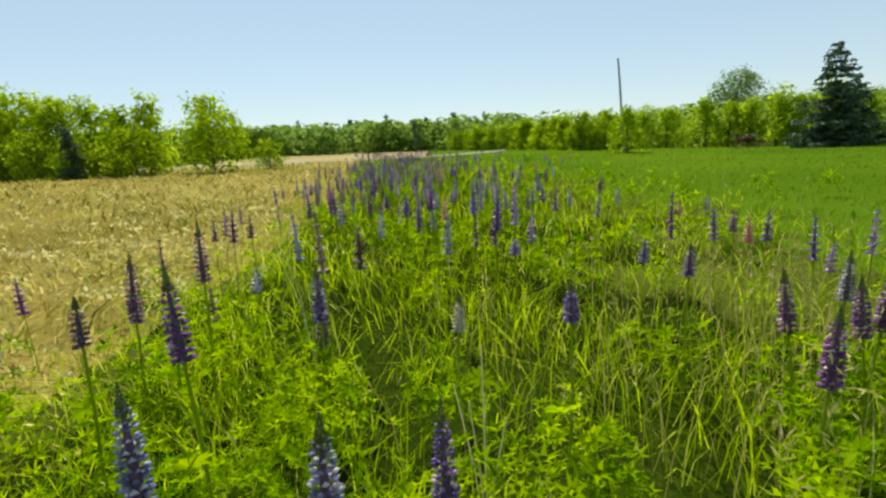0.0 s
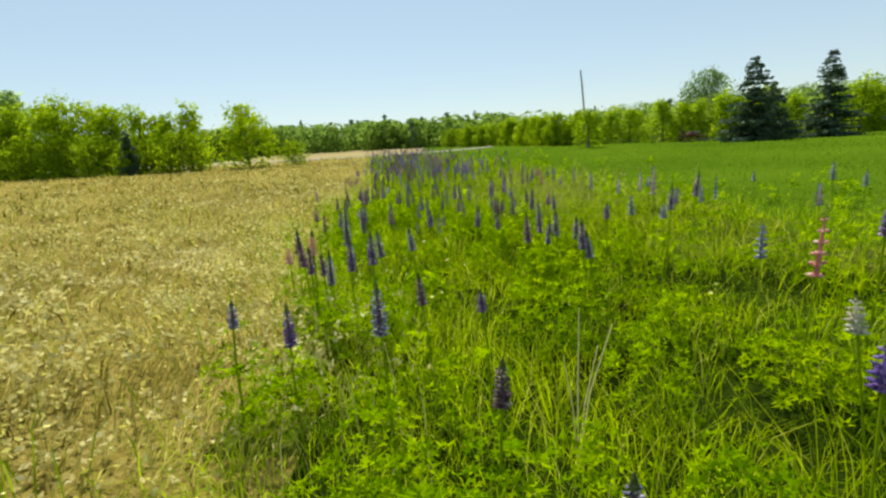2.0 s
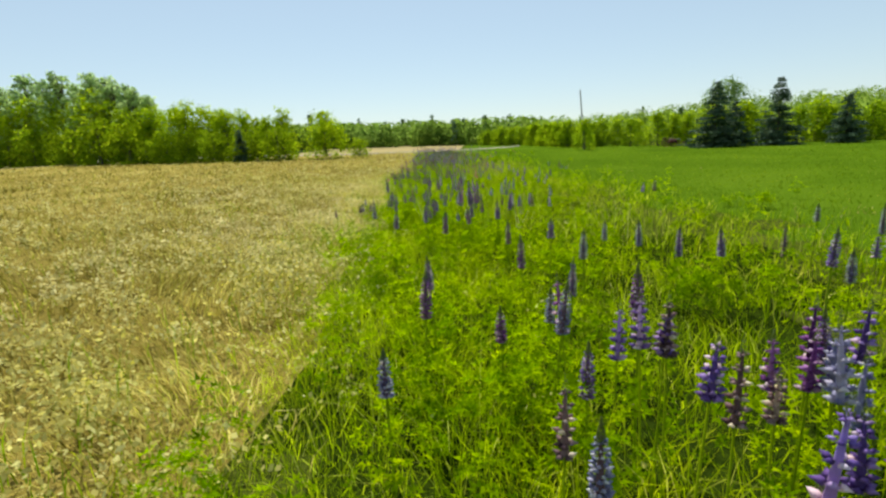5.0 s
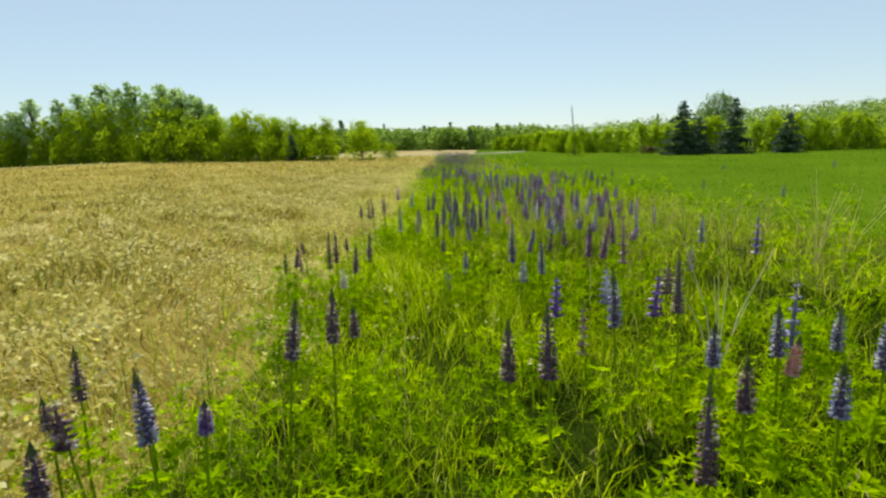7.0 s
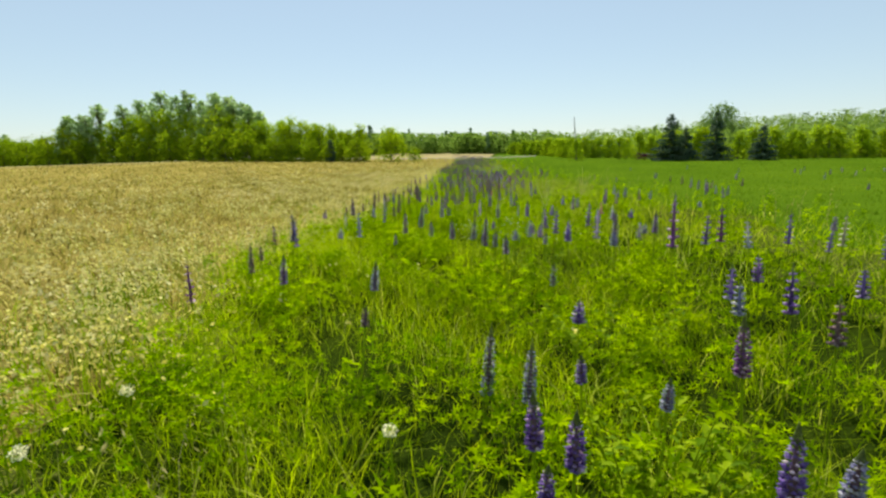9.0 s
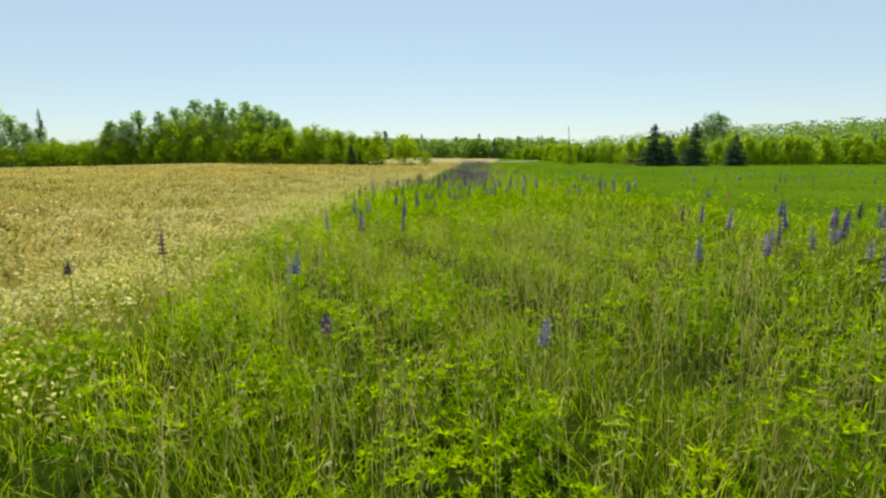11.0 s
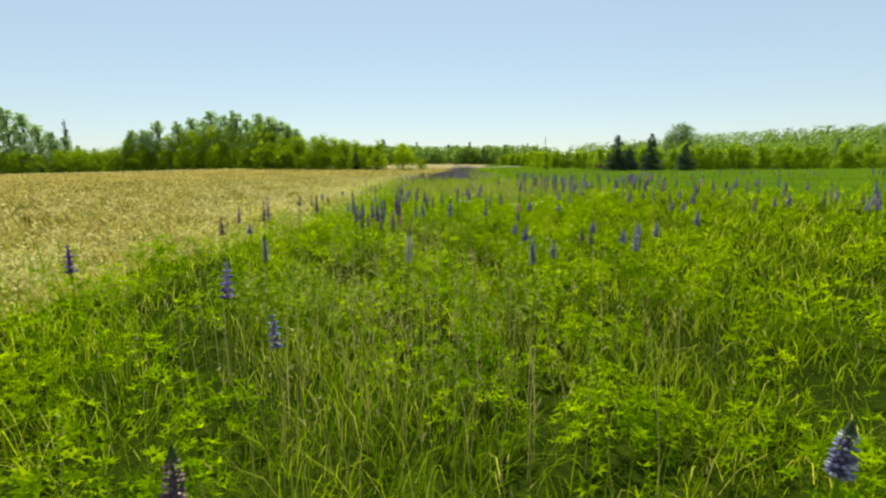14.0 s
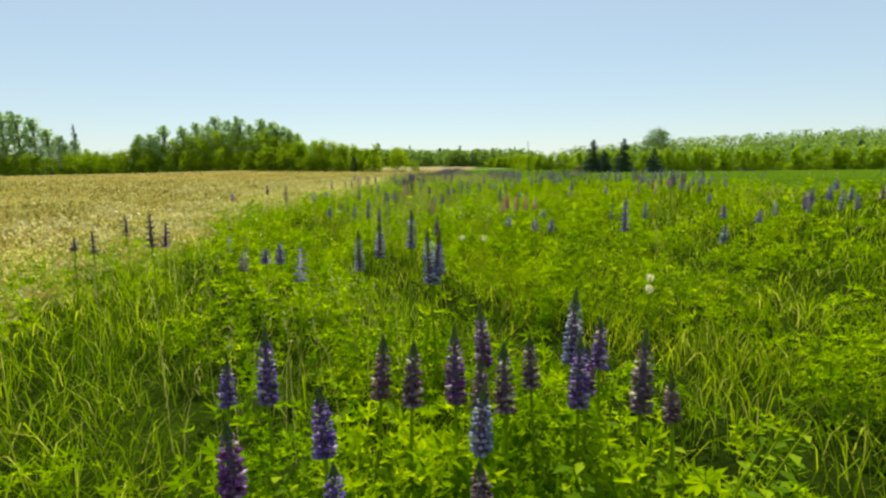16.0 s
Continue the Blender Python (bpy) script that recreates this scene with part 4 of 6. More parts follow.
drift_row([(1.16, -9.93, 0.88, 0.26), (2.89, -9.97, 0.76, 0.11), (0.57, -10, 1, 0.31), (2.43, -10.03, 0.71, 0.14), (1.29, -10.07, 0.87, 0.25), (3.55, -10.09, 0.68, 0.27), (1.73, -10.12, 0.69, 0.15), (1.65, -10.14, 0.76, 0.18), (1.29, -10.17, 0.77, 0.18), (3.37, -11.23, 0.57, 0.29), (2.55, -11.33, 1, 0.31), (2.37, -11.36, 0.96, 0.17), (1.58, -11.49, 0.8, 0.2), (0.76, -11.84, 0.77, 0.16), (-0, -11.88, 0.73, 0.14), (2.07, -11.93, 0.77, 0.16), (0.4, -12.01, 0.85, 0.24), (2.35, -12.02, 0.77, 0.15), (2.26, -12.04, 0.9, 0.27), (1.62, -12.06, 0.73, 0.11), (1.07, -12.45, 0.72, 0.11), (1.67, -13.59, 0.85, 0.24), (1.4, -13.62, 0.82, 0.2), (2.66, -13.9, 0.85, 0.22)],
           "vbvvpbvvvvbbbvbbfbbbvpvv")
drift_row([(2.34, -13.93, 0.84, 0.22), (1.73, -13.93, 0.95, 0.29), (2.48, -14.1, 0.82, 0.21), (2.39, -14.14, 0.87, 0.24), (2.73, -14.15, 0.83, 0.2), (0.01, -14.29, 0.73, 0.15), (-0.09, -14.32, 0.71, 0.13), (1.58, -14.34, 0.98, 0.32), (0.5, -14.35, 0.73, 0.15), (1.52, -14.38, 1.06, 0.35), (1.17, -14.5, 0.76, 0.17), (-0.06, -14.6, 0.7, 0.11), (2.66, -25.62, 0.81, 0.23), (3.03, -26.61, 0.95, 0.29), (2.8, -26.61, 0.95, 0.29), (3.12, -27, 0.55, 0.44), (2.21, -27.06, 0.86, 0.25), (1.44, -27.22, 0.87, 0.24), (2.06, -27.35, 0.67, 0.26), (1.42, -27.4, 0.91, 0.32), (2.18, -27.53, 0.93, 0.28), (1.29, -28.16, 0.84, 0.19), (2.95, -28.22, 0.84, 0.22), (1.53, -28.33, 0.97, 0.3)],
           "vpvbffbvbpvfbvbbvfbfvfvf")
drift_row([(4.37, -28.33, 1, 0.31), (3.31, -28.34, 0.77, 0.12), (4.72, -28.37, 0.9, 0.26), (3.45, -28.47, 0.7, 0.13), (1.48, -28.48, 0.94, 0.28), (3.18, -28.5, 0.96, 0.31), (2.83, -28.52, 0.83, 0.27), (2.2, -28.6, 0.8, 0.31), (2.49, -28.65, 0.77, 0.22), (1.94, -28.66, 0.84, 0.33), (2.59, -28.93, 0.85, 0.22), (5.02, -29.22, 0.79, 0.3), (3.92, -29.41, 0.85, 0.2), (4.27, -29.46, 0.79, 0.13), (2.74, -29.5, 0.83, 0.17), (2.98, -29.62, 0.88, 0.21), (0.91, -29.69, 0.49, 0.37), (4.53, -29.83, 0.84, 0.2), (4.39, -29.84, 0.79, 0.11), (3.88, -29.91, 0.88, 0.21), (4.6, -30.22, 0.79, 0.15), (5.26, -30.48, 0.91, 0.28), (5.51, -31.04, 0.97, 0.36), (4.93, -31.18, 0.76, 0.24)],
           "bvbkfvvcfbcbvbbbfpvbpbvf")
drift_row([(3.54, -31.34, 0.69, 0.19), (2.05, -31.54, 0.66, 0.17), (4.31, -31.56, 1.11, 0.43), (3.88, -32.22, 0.58, 0.38), (4.36, -32.34, 0.83, 0.18), (3.95, -32.61, 0.9, 0.23), (4.95, -32.65, 0.84, 0.44), (3.62, -32.83, 0.92, 0.25), (4.1, -32.85, 0.93, 0.25), (5.59, -33.34, 0.82, 0.21), (5.47, -33.79, 0.89, 0.29), (5.07, -33.95, 0.56, 0.17), (2, -34.16, 0.81, 0.17), (8.08, -34.26, 0.73, 0.19), (5.17, -34.92, 0.55, 0.34), (3.66, -35, 0.8, 0.17), (3.48, -35.17, 0.62, 0.27), (4.85, -35.26, 0.86, 0.24), (3.95, -35.3, 0.86, 0.22), (3.8, -35.36, 0.87, 0.24), (2.36, -35.47, 0.78, 0.14), (3.22, -35.5, 0.78, 0.17), (3.12, -35.51, 0.84, 0.22), (4, -35.52, 0.87, 0.24)],
           "bcfffbbvvvbvfbbfbvffffbf")
drift_row([(2.36, -35.68, 0.83, 0.4), (2.18, -35.72, 0.9, 0.26), (2.59, -35.83, 0.85, 0.23), (7.23, -35.9, 0.95, 0.22), (6.06, -36.3, 0.8, 0.18), (6.78, -36.4, 0.7, 0.25), (6.31, -36.4, 0.79, 0.2), (6.9, -36.48, 0.68, 0.31), (5.35, -36.57, 0.71, 0.25), (5.08, -36.59, 0.84, 0.22), (1.79, -36.68, 0.51, 0.42), (4.48, -36.82, 0.79, 0.35), (8.28, -37.08, 0.78, 0.11), (6.11, -37.29, 0.9, 0.26), (4.43, -37.42, 1.02, 0.28), (7.65, -37.72, 0.97, 0.32), (3.68, -37.91, 0.76, 0.17), (2.93, -38.11, 0.8, 0.35), (5.72, -38.15, 0.8, 0.17), (4.11, -38.3, 0.74, 0.14), (2.53, -38.34, 0.84, 0.25), (3.23, -38.4, 0.81, 0.22), (2.93, -38.45, 0.78, 0.21), (6.87, -38.53, 0.8, 0.14)],
           "bfbbbkbbfbbvbvvvbbvbbfbv")
drift_row([(2.59, -38.54, 0.9, 0.28), (2.17, -38.82, 0.7, 0.11), (6.34, -38.85, 0.81, 0.16), (6.58, -38.94, 0.81, 0.15), (6.79, -39.38, 0.73, 0.27), (6.09, -39.75, 1.01, 0.32), (2.18, -39.82, 0.71, 0.19), (9.7, -40.3, 0.87, 0.25), (5.39, -40.32, 0.77, 0.13), (6.65, -40.33, 0.8, 0.11), (5.59, -40.34, 0.98, 0.25), (5.37, -40.39, 0.84, 0.22), (5.47, -40.5, 0.8, 0.16), (2.23, -40.51, 0.71, 0.27), (4.67, -40.64, 0.81, 0.21), (4.51, -40.71, 0.84, 0.22), (5.81, -40.75, 0.84, 0.19), (5.61, -40.82, 1, 0.28), (3.16, -40.83, 0.71, 0.12), (5.76, -40.87, 0.9, 0.24), (5.21, -40.89, 0.77, 0.11), (3.51, -41.02, 0.95, 0.31), (6.21, -41.09, 0.83, 0.17), (6.01, -41.1, 1.07, 0.33)],
           "fvvvvvfvvbvbvfbvvvbvbbbv")
drift_row([(8.26, -41.11, 1.01, 0.33), (2.86, -41.13, 0.94, 0.4), (7.77, -41.2, 1.04, 0.32), (7.45, -41.34, 0.98, 0.29), (6.94, -41.4, 1.04, 0.31), (7.02, -41.66, 1.14, 0.34), (7.01, -42.5, 0.84, 0.2), (2.55, -42.65, 0.7, 0.37), (6.33, -42.67, 1.28, 0.37), (7.43, -42.93, 0.84, 0.21), (6.6, -43.01, 0.87, 0.23), (4.2, -43.02, 0.81, 0.2), (6.54, -43.34, 0.81, 0.19), (6.77, -43.42, 0.95, 0.28), (5.6, -43.55, 0.76, 0.13), (6.8, -43.79, 0.87, 0.24), (15.05, -47.35, 0.77, 0.19), (13.78, -48.44, 0.85, 0.24), (13.96, -48.51, 0.85, 0.24), (14.14, -48.59, 0.85, 0.23), (9.84, -48.93, 0.89, 0.25), (11.34, -49.32, 0.89, 0.23), (11.64, -49.42, 0.94, 0.27), (9.88, -49.76, 0.94, 0.27)],
           "cvvbvpvppvvbbvvfvvvvvvvv")
drift_row([(10.27, -49.92, 0.74, 0.33), (10.46, -50.08, 1.01, 0.3), (10.73, -50.36, 0.9, 0.24), (5.75, -50.39, 0.86, 0.27), (5.12, -51.11, 0.49, 0.44), (11.17, -51.26, 0.96, 0.28), (9.73, -51.33, 0.84, 0.22), (9.06, -51.69, 0.83, 0.21), (10.83, -51.99, 0.84, 0.22), (4.37, -51.99, 0.89, 0.27), (10.98, -52.21, 0.92, 0.27), (11.28, -52.37, 0.87, 0.22), (5.92, -52.55, 0.77, 0.17), (11.44, -52.63, 0.7, 0.17), (4.24, -52.86, 0.74, 0.11), (10.38, -52.87, 0.86, 0.25), (9.99, -52.9, 0.63, 0.25), (11.15, -53.3, 0.85, 0.25), (7.74, -53.38, 0.62, 0.16), (6.61, -53.52, 0.63, 0.11), (12.66, -53.55, 0.75, 0.18), (13.75, -53.55, 0.6, 0.38), (11.31, -54.05, 0.92, 0.28), (14.27, -54.11, 0.92, 0.27)],
           "vvvvbvvbvfvvbbfvpcbpvvvv")
drift_row([(10.41, -54.15, 0.92, 0.29), (11.13, -54.3, 0.88, 0.27), (13.2, -54.5, 0.76, 0.21), (12.7, -54.64, 0.58, 0.25), (11.71, -54.89, 0.85, 0.32), (11.48, -54.93, 0.79, 0.38), (11.21, -54.95, 0.79, 0.35), (10.61, -55.13, 0.7, 0.24), (10.42, -55.22, 0.55, 0.21), (10.82, -55.34, 0.75, 0.44), (6.62, -55.6, 0.56, 0.23), (6.57, -55.82, 0.9, 0.24), (5.95, -55.99, 0.82, 0.19), (9.86, -56.02, 0.52, 0.21), (11.01, -56.09, 0.8, 0.26), (11.24, -56.13, 0.79, 0.2), (9.87, -56.52, 0.94, 0.3), (10.17, -56.65, 0.73, 0.17), (5.95, -57.19, 0.79, 0.12), (6.16, -57.26, 0.87, 0.13), (7.22, -57.43, 0.77, 0.11), (11.06, -57.44, 0.55, 0.18), (5.67, -57.89, 0.79, 0.11), (5.5, -58.39, 0.71, 0.16)],
           "kvvbbvvfbbbffbvbvbffbvvf")
drift_row([(8.95, -59.36, 0.78, 0.14), (9.15, -59.42, 0.84, 0.19), (8.89, -59.49, 0.87, 0.19), (9.86, -59.53, 0.56, 0.2), (7.74, -59.65, 0.84, 0.14), (8.98, -59.78, 0.72, 0.11), (7.07, -59.79, 0.77, 0.16), (8.79, -59.8, 0.73, 0.13), (10.69, -59.85, 0.79, 0.16), (7.72, -59.91, 0.77, 0.16), (6.18, -60.22, 0.84, 0.14), (15.94, -60.25, 0.84, 0.24), (12.84, -60.32, 0.78, 0.17), (15.6, -60.41, 0.85, 0.23), (6.18, -60.69, 0.84, 0.23), (11.62, -61.11, 0.91, 0.2), (12.22, -61.4, 0.76, 0.15), (10.11, -61.5, 0.75, 0.14), (12.35, -61.61, 0.76, 0.14), (7.22, -61.71, 0.76, 0.16), (16.44, -61.75, 0.78, 0.2), (10.57, -61.88, 0.75, 0.11), (15.63, -62.44, 0.72, 0.14), (7.99, -62.46, 0.8, 0.19)],
           "vvvbvpbvvvbvvvfvvvvbvbvb")
drift_row([(6.72, -62.54, 0.91, 0.15), (12.06, -63.23, 0.8, 0.18), (6.27, -63.42, 0.81, 0.22), (10.85, -63.57, 0.73, 0.15), (6.81, -63.64, 0.91, 0.26), (6.91, -63.7, 0.99, 0.31), (11.49, -63.71, 0.72, 0.16), (11.33, -63.72, 0.72, 0.14), (11.31, -63.75, 0.56, 0.14), (9.95, -63.96, 0.73, 0.11), (10.05, -63.97, 0.73, 0.18), (7.11, -64.45, 0.72, 0.11), (11.09, -64.7, 0.85, 0.27), (10.99, -64.73, 0.78, 0.13), (7.08, -64.87, 0.86, 0.2), (13.86, -65.53, 0.59, 0.15), (12.67, -66.05, 0.96, 0.19), (7.19, -66.8, 0.9, 0.21), (12.61, -66.88, 0.93, 0.14), (8.38, -66.98, 0.88, 0.24), (8.81, -67.15, 0.65, 0.21), (11.73, -67.15, 0.96, 0.13), (13.57, -67.31, 0.76, 0.18), (12.82, -67.77, 0.74, 0.19)],
           "fvpvfpbbbvvvbbfvvvbvbvvc")
drift_row([(12.16, -67.82, 1.03, 0.12), (12.77, -68.26, 0.93, 0.22), (8.3, -68.34, 1.07, 0.11), (7.7, -68.59, 0.74, 0.12), (13.66, -68.99, 0.6, 0.19), (11.71, -69.22, 0.74, 0.11), (13.19, -70.43, 0.63, 0.25), (7.55, -70.73, 0.95, 0.15), (8.39, -70.78, 0.84, 0.15), (7.02, -70.91, 0.86, 0.14), (8.09, -71.18, 0.98, 0.28), (11.57, -71.29, 0.79, 0.19), (11.98, -71.34, 0.78, 0.18), (16.16, -71.39, 0.85, 0.22), (12.07, -71.7, 0.65, 0.12), (15.65, -71.94, 0.96, 0.28), (9.15, -72.08, 0.7, 0.16), (14.21, -72.36, 0.8, 0.17), (13.24, -72.46, 0.85, 0.22), (8.07, -72.86, 0.4, 0.24), (14.28, -72.88, 0.79, 0.15), (11.64, -73.5, 0.73, 0.11), (12.1, -73.65, 0.73, 0.12), (11.92, -73.68, 0.75, 0.14)],
           "bvvbbbvfbvfkkvbbvvbbvbvv")
drift_row([(13.43, -74.3, 0.8, 0.17), (7.92, -74.36, 0.81, 0.22), (12.63, -74.48, 1.01, 0.28), (8.8, -75.03, 0.82, 0.23), (8.3, -75.18, 0.77, 0.21), (8.12, -75.2, 0.7, 0.12), (9.07, -75.46, 0.95, 0.29), (10.07, -75.48, 0.72, 0.16), (10.05, -75.59, 0.7, 0.11), (9.94, -75.74, 0.72, 0.15), (11.32, -75.86, 0.85, 0.24), (10.82, -75.9, 0.88, 0.24), (10.97, -75.99, 0.94, 0.2), (11.13, -76.01, 1.01, 0.21), (10.47, -76.05, 0.82, 0.23)],
           "bfvpfffvvfvbbbb")

drift_spots([(11.6, -49.6, 1), (11.3, -49.4, 1), (9.7, -40.5, 1), (9.8, -49.0, 1), (14.9, -47.6, 1), (14.1, -48.8, 1), (13.9, -48.7, 1), (13.7, -48.7, 1), (4.1, -26.4, 14), (4.1, -27.3, 10), (4.1, -23.6, 14), (3.9, -22.1, 14), (3.2, -21.0, 16), (2.6, -20.8, 14), (4.6, -27.4, 10), (5.3, -26.9, 6), (3.0, -26.2, 6), (2.2, -26.9, 6), (4.4, -4.5, 2), (2.7, -27.9, 16), (3.8, -28.2, 16), (4.6, -28.4, 14), (7.5, -34.9, 6), (8.6, -40.5, 4)])
drift_spots([(14.5, -47.7, 12), (14.8, -47.7, 8), (10.8, -50.0, 8), (10.8, -50.8, 6), (9.9, -33.1, 10), (4.0, -23.9, 16), (5.1, -18.7, 12), (5.6, -49.1, 8), (11.7, -54.7, 8), (11.4, -53.6, 6), (13.1, -52.6, 14), (11.1, -52.3, 10), (13.4, -57.6, 8), (15.6, -54.5, 10), (15.9, -55.8, 6), (12.8, -58.3, 4), (10.4, -52.2, 8), (15.9, -61.7, 12), (15.6, -60.1, 8), (15.8, -65.4, 12), (15.9, -66.0, 8), (9.8, -41.4, 10), (15.9, -63.9, 6), (16.5, -61.8, 8)])
drift_spots([(15.2, -62.0, 8), (15.9, -64.8, 8), (16.1, -71.3, 4), (16.0, -70.7, 4), (-1.6, 10.3, 14), (-1.3, 10.9, 16), (-1.0, 11.5, 16), (-0.2, 5.2, 8), (-0.0, 4.6, 8), (0.5, 6.2, 8), (0.6, 5.8, 6), (0.2, 8.9, 10), (-1.5, 6.6, 8)])
drift_spots([(-1.8, 8.0, 10), (-0.8, 8.5, 10), (0.3, 11.0, 10), (1.2, 10.0, 8), (-2.2, 14.0, 12), (-1.0, 15.0, 12), (0.4, 14.0, 10), (1.8, 13.0, 6), (-2.6, 18.0, 12), (-1.4, 19.0, 12), (0.0, 19.0, 8), (-2.8, 23.0, 12), (-1.5, 24.0, 10)])


# the lupines go on between the two stands
for _ in range(46):
    gy = LUP.uniform(-21.5, -16.6)
    gx = float(edge_x(gy)) + 0.5 + 6.5 * LUP.random() ** 0.8
    size = LUP.uniform(0.17, 0.33)
    lupine(gx, gy, LUP.uniform(0.72, 1.0), TONES[LUP.choice(4, p=(0.42, 0.22, 0.2, 0.16))], size, LUP)
    STOOD.append((gx, gy))


def far_lupines():
    """The drifts of lupines too many to count, as one mesh."""
    rng = np.random.default_rng(77)
    x, y = scatter(-9, 34, -78, 40, lupine_density, 31)
    for px, py, n in DRIFTS:
        wide = 0.32 if py < 0 else 0.32 + 0.03 * py
        x, y = np.append(x, px + rng.normal(0, wide, n)), np.append(y, py + rng.normal(0, wide, n))
    tone = rng.choice(6, len(x), p=ODDS)
    tall, reach = rng.uniform(0.70, 1.02, len(x)), rng.uniform(0.16, 0.32, len(x))
    row = np.array(ROWS_OFF)
    x, y, tall, reach = (np.append(a, row[:, k]) for k, a in enumerate((x, y, tall, reach)))
    tone = np.append(tone, row[:, 4].astype(int))
    vs, fs, idx, at = [], [], [], 0
    small = [spike(l, 0.026, 6, 5, np.random.default_rng(90 + i), 0.023) for i, l in enumerate(SPIKE_LEN)]
    close = [spike(l, 0.0245, 8 + 3 * i, 8, np.random.default_rng(95 + i), 0.0150) for i, l in enumerate(SPIKE_LEN)]
    bud = [bud_tip(l, rng) for l in SPIKE_LEN]
    stem = tube([(0, 0, 0), (0, 0, 1)], (0.006, 0.005), 3)
    stem_f = np.concatenate([stem[1][:, [0, 1, 2]], stem[1][:, [0, 2, 3]]])
    for px, py, tip, length, tn in zip(x, y, tall, reach, tone):
        n = int(np.argmin([abs(length - l) for l in SPIKE_LEN]))
        stretch = (1, 1, length / SPIKE_LEN[n])
        base_h = max(0.12, tip - length)
        lean = rng.normal(0, 0.04, 2)
        o = np.array([px, py, float(ground_z(px, py))])
        near = float(nearness(px, py)) < 2.15
        sp = close[n] if near else small[n]
        sv = stem[0] * (1, 1, base_h + 0.05)
        for pv, pf, m in ((sp[0] * stretch + (0, 0, base_h), sp[1], tn), (bud[n][0] * stretch + (0, 0, base_h), bud[n][1] if near else bud[n][1][::4], 6), (sv, stem_f, 7)):
            q = pv.copy()
            q[:, :2] += q[:, 2:3] * lean
            vs.append(q + o)
            fs.append(pf + at)
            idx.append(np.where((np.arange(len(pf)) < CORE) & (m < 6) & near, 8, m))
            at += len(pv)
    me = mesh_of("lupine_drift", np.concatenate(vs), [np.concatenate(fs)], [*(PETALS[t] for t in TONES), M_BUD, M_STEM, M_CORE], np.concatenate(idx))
    tagged(new("lupine_drift", me), "drifts of violet and purple lupines in the grass strip", "flowers", kind="stuff")


far_lupines()


def leaf_clumps():
    """The bushy lupine foliage of the strip in domes, as one mesh."""
    rng = np.random.default_rng(78)

    def density(x, y):
        e = x - edge_x(y)
        d = nearness(x, y)
        return np.where(e > np.where(y > -2, -0.05, 0.3), np.minimum(4.8, 4.8 * (3.6 / d) ** 1.1) * np.clip(1.5 - e / strip_width(y), 0, 1) * np.maximum(np.clip(patchy(x, y, 1.1) * 2.5 - 0.35, 0.12, 1.5), np.where((y > -2) & (y < 3) & (e < 1.2), 1.5, 0)), 0)

    x, y = scatter(-7, 30, -79, 28, density, 32)
    domes = [(px, py, rng.uniform(0.10, 0.32), rng.choice((0.30, 0.42, 0.54, 0.64)) * rng.uniform(0.8, 1.1)) for px, py in zip(x, y)]
    domes += [(px + rng.normal(0, 0.06), py + rng.normal(0, 0.06), rng.uniform(0.15, 0.26), rng.uniform(0.50, 0.64)) for px, py in STOOD if px > float(edge_x(py)) - 0.4]
    fine = []
    for i, r in enumerate((0.030, 0.038, 0.046, 0.056)):
        rg = np.random.default_rng(120 + i)
        a = 2 * np.pi * (np.arange(7) + 0.4 * rg.random(7)) / 7
        d, sd = np.stack([np.cos(a), np.sin(a), 0 * a], -1), np.stack([-np.sin(a), np.cos(a), 0 * a], -1)
        l, up = r * rg.uniform(0.8, 1.2, (7, 1)), np.array([0, 0, 1.0])
        lift = rg.uniform(0.0, 0.5, (7, 1)) * r
        fine.append((np.stack([d * l * 0.25 + sd * r * 0.17, d * l * 0.25 - sd * r * 0.17, d * l + up * lift], 1).reshape(-1, 3), np.arange(21).reshape(7, 3)))
    fans = fine
    vs, fs, at = [], [], 0
    for px, py, r, h in domes:
        d = float(nearness(px, py))
        z0 = float(ground_z(px, py))
        n = int(np.clip(215 * r * (3.4 / max(3.4, d)) ** 0.9, 14, 110))
        grow = max(1.0, (d / 4) ** 0.55)
        for _ in range(n):
            a, u = rng.uniform(0, 6.28), math.sqrt(rng.random())
            top = h * math.sqrt(max(0.05, 1 - 0.85 * u * u)) * rng.uniform(0.55, 1.05)
            tilt = Euler((rng.normal(0, 0.25), 0.75 * u + rng.normal(0, 0.3), 0)).to_matrix()
            turn = Euler((0, 0, a)).to_matrix() @ tilt @ Euler((0, 0, rng.uniform(0, 6.28))).to_matrix()
            v, f = fans[int(rng.integers(0, 4))]
            vs.append(v @ np.array(turn).T * grow + (px + r * u * math.cos(a), py + r * u * math.sin(a), z0 + top))
            fs.append(f + at)
            at += len(v)
    tagged(new("lupine_foliage", mesh_of("lupine_foliage", np.concatenate(vs), [np.concatenate(fs)], [M_LEAF])), "dense bushy green palmate lupine foliage", "foliage", kind="stuff")


leaf_clumps()

# ---- trees ----
def leaf_sprays(c, nrm, size, rng):
    """Small sprays of leaves, each facing roughly its own way."""
    n = len(c)
    nrm = nrm / (np.linalg.norm(nrm, axis=1, keepdims=True) + 1e-9)
    a = np.cross(nrm, rng.normal(0, 1, (n, 3)))
    a /= np.linalg.norm(a, axis=1, keepdims=True) + 1e-9
    b = np.cross(nrm, a)
    s = size * rng.uniform(0.5, 1.3, (n, 1))
    v = np.stack([c - a * s, c + b * s * 0.55 + a * s * 0.1, c + a * s, c - b * s * 0.55 + a * s * 0.1], 1).reshape(-1, 3)
    return v, np.arange(n)[:, None] * 4 + np.arange(4)


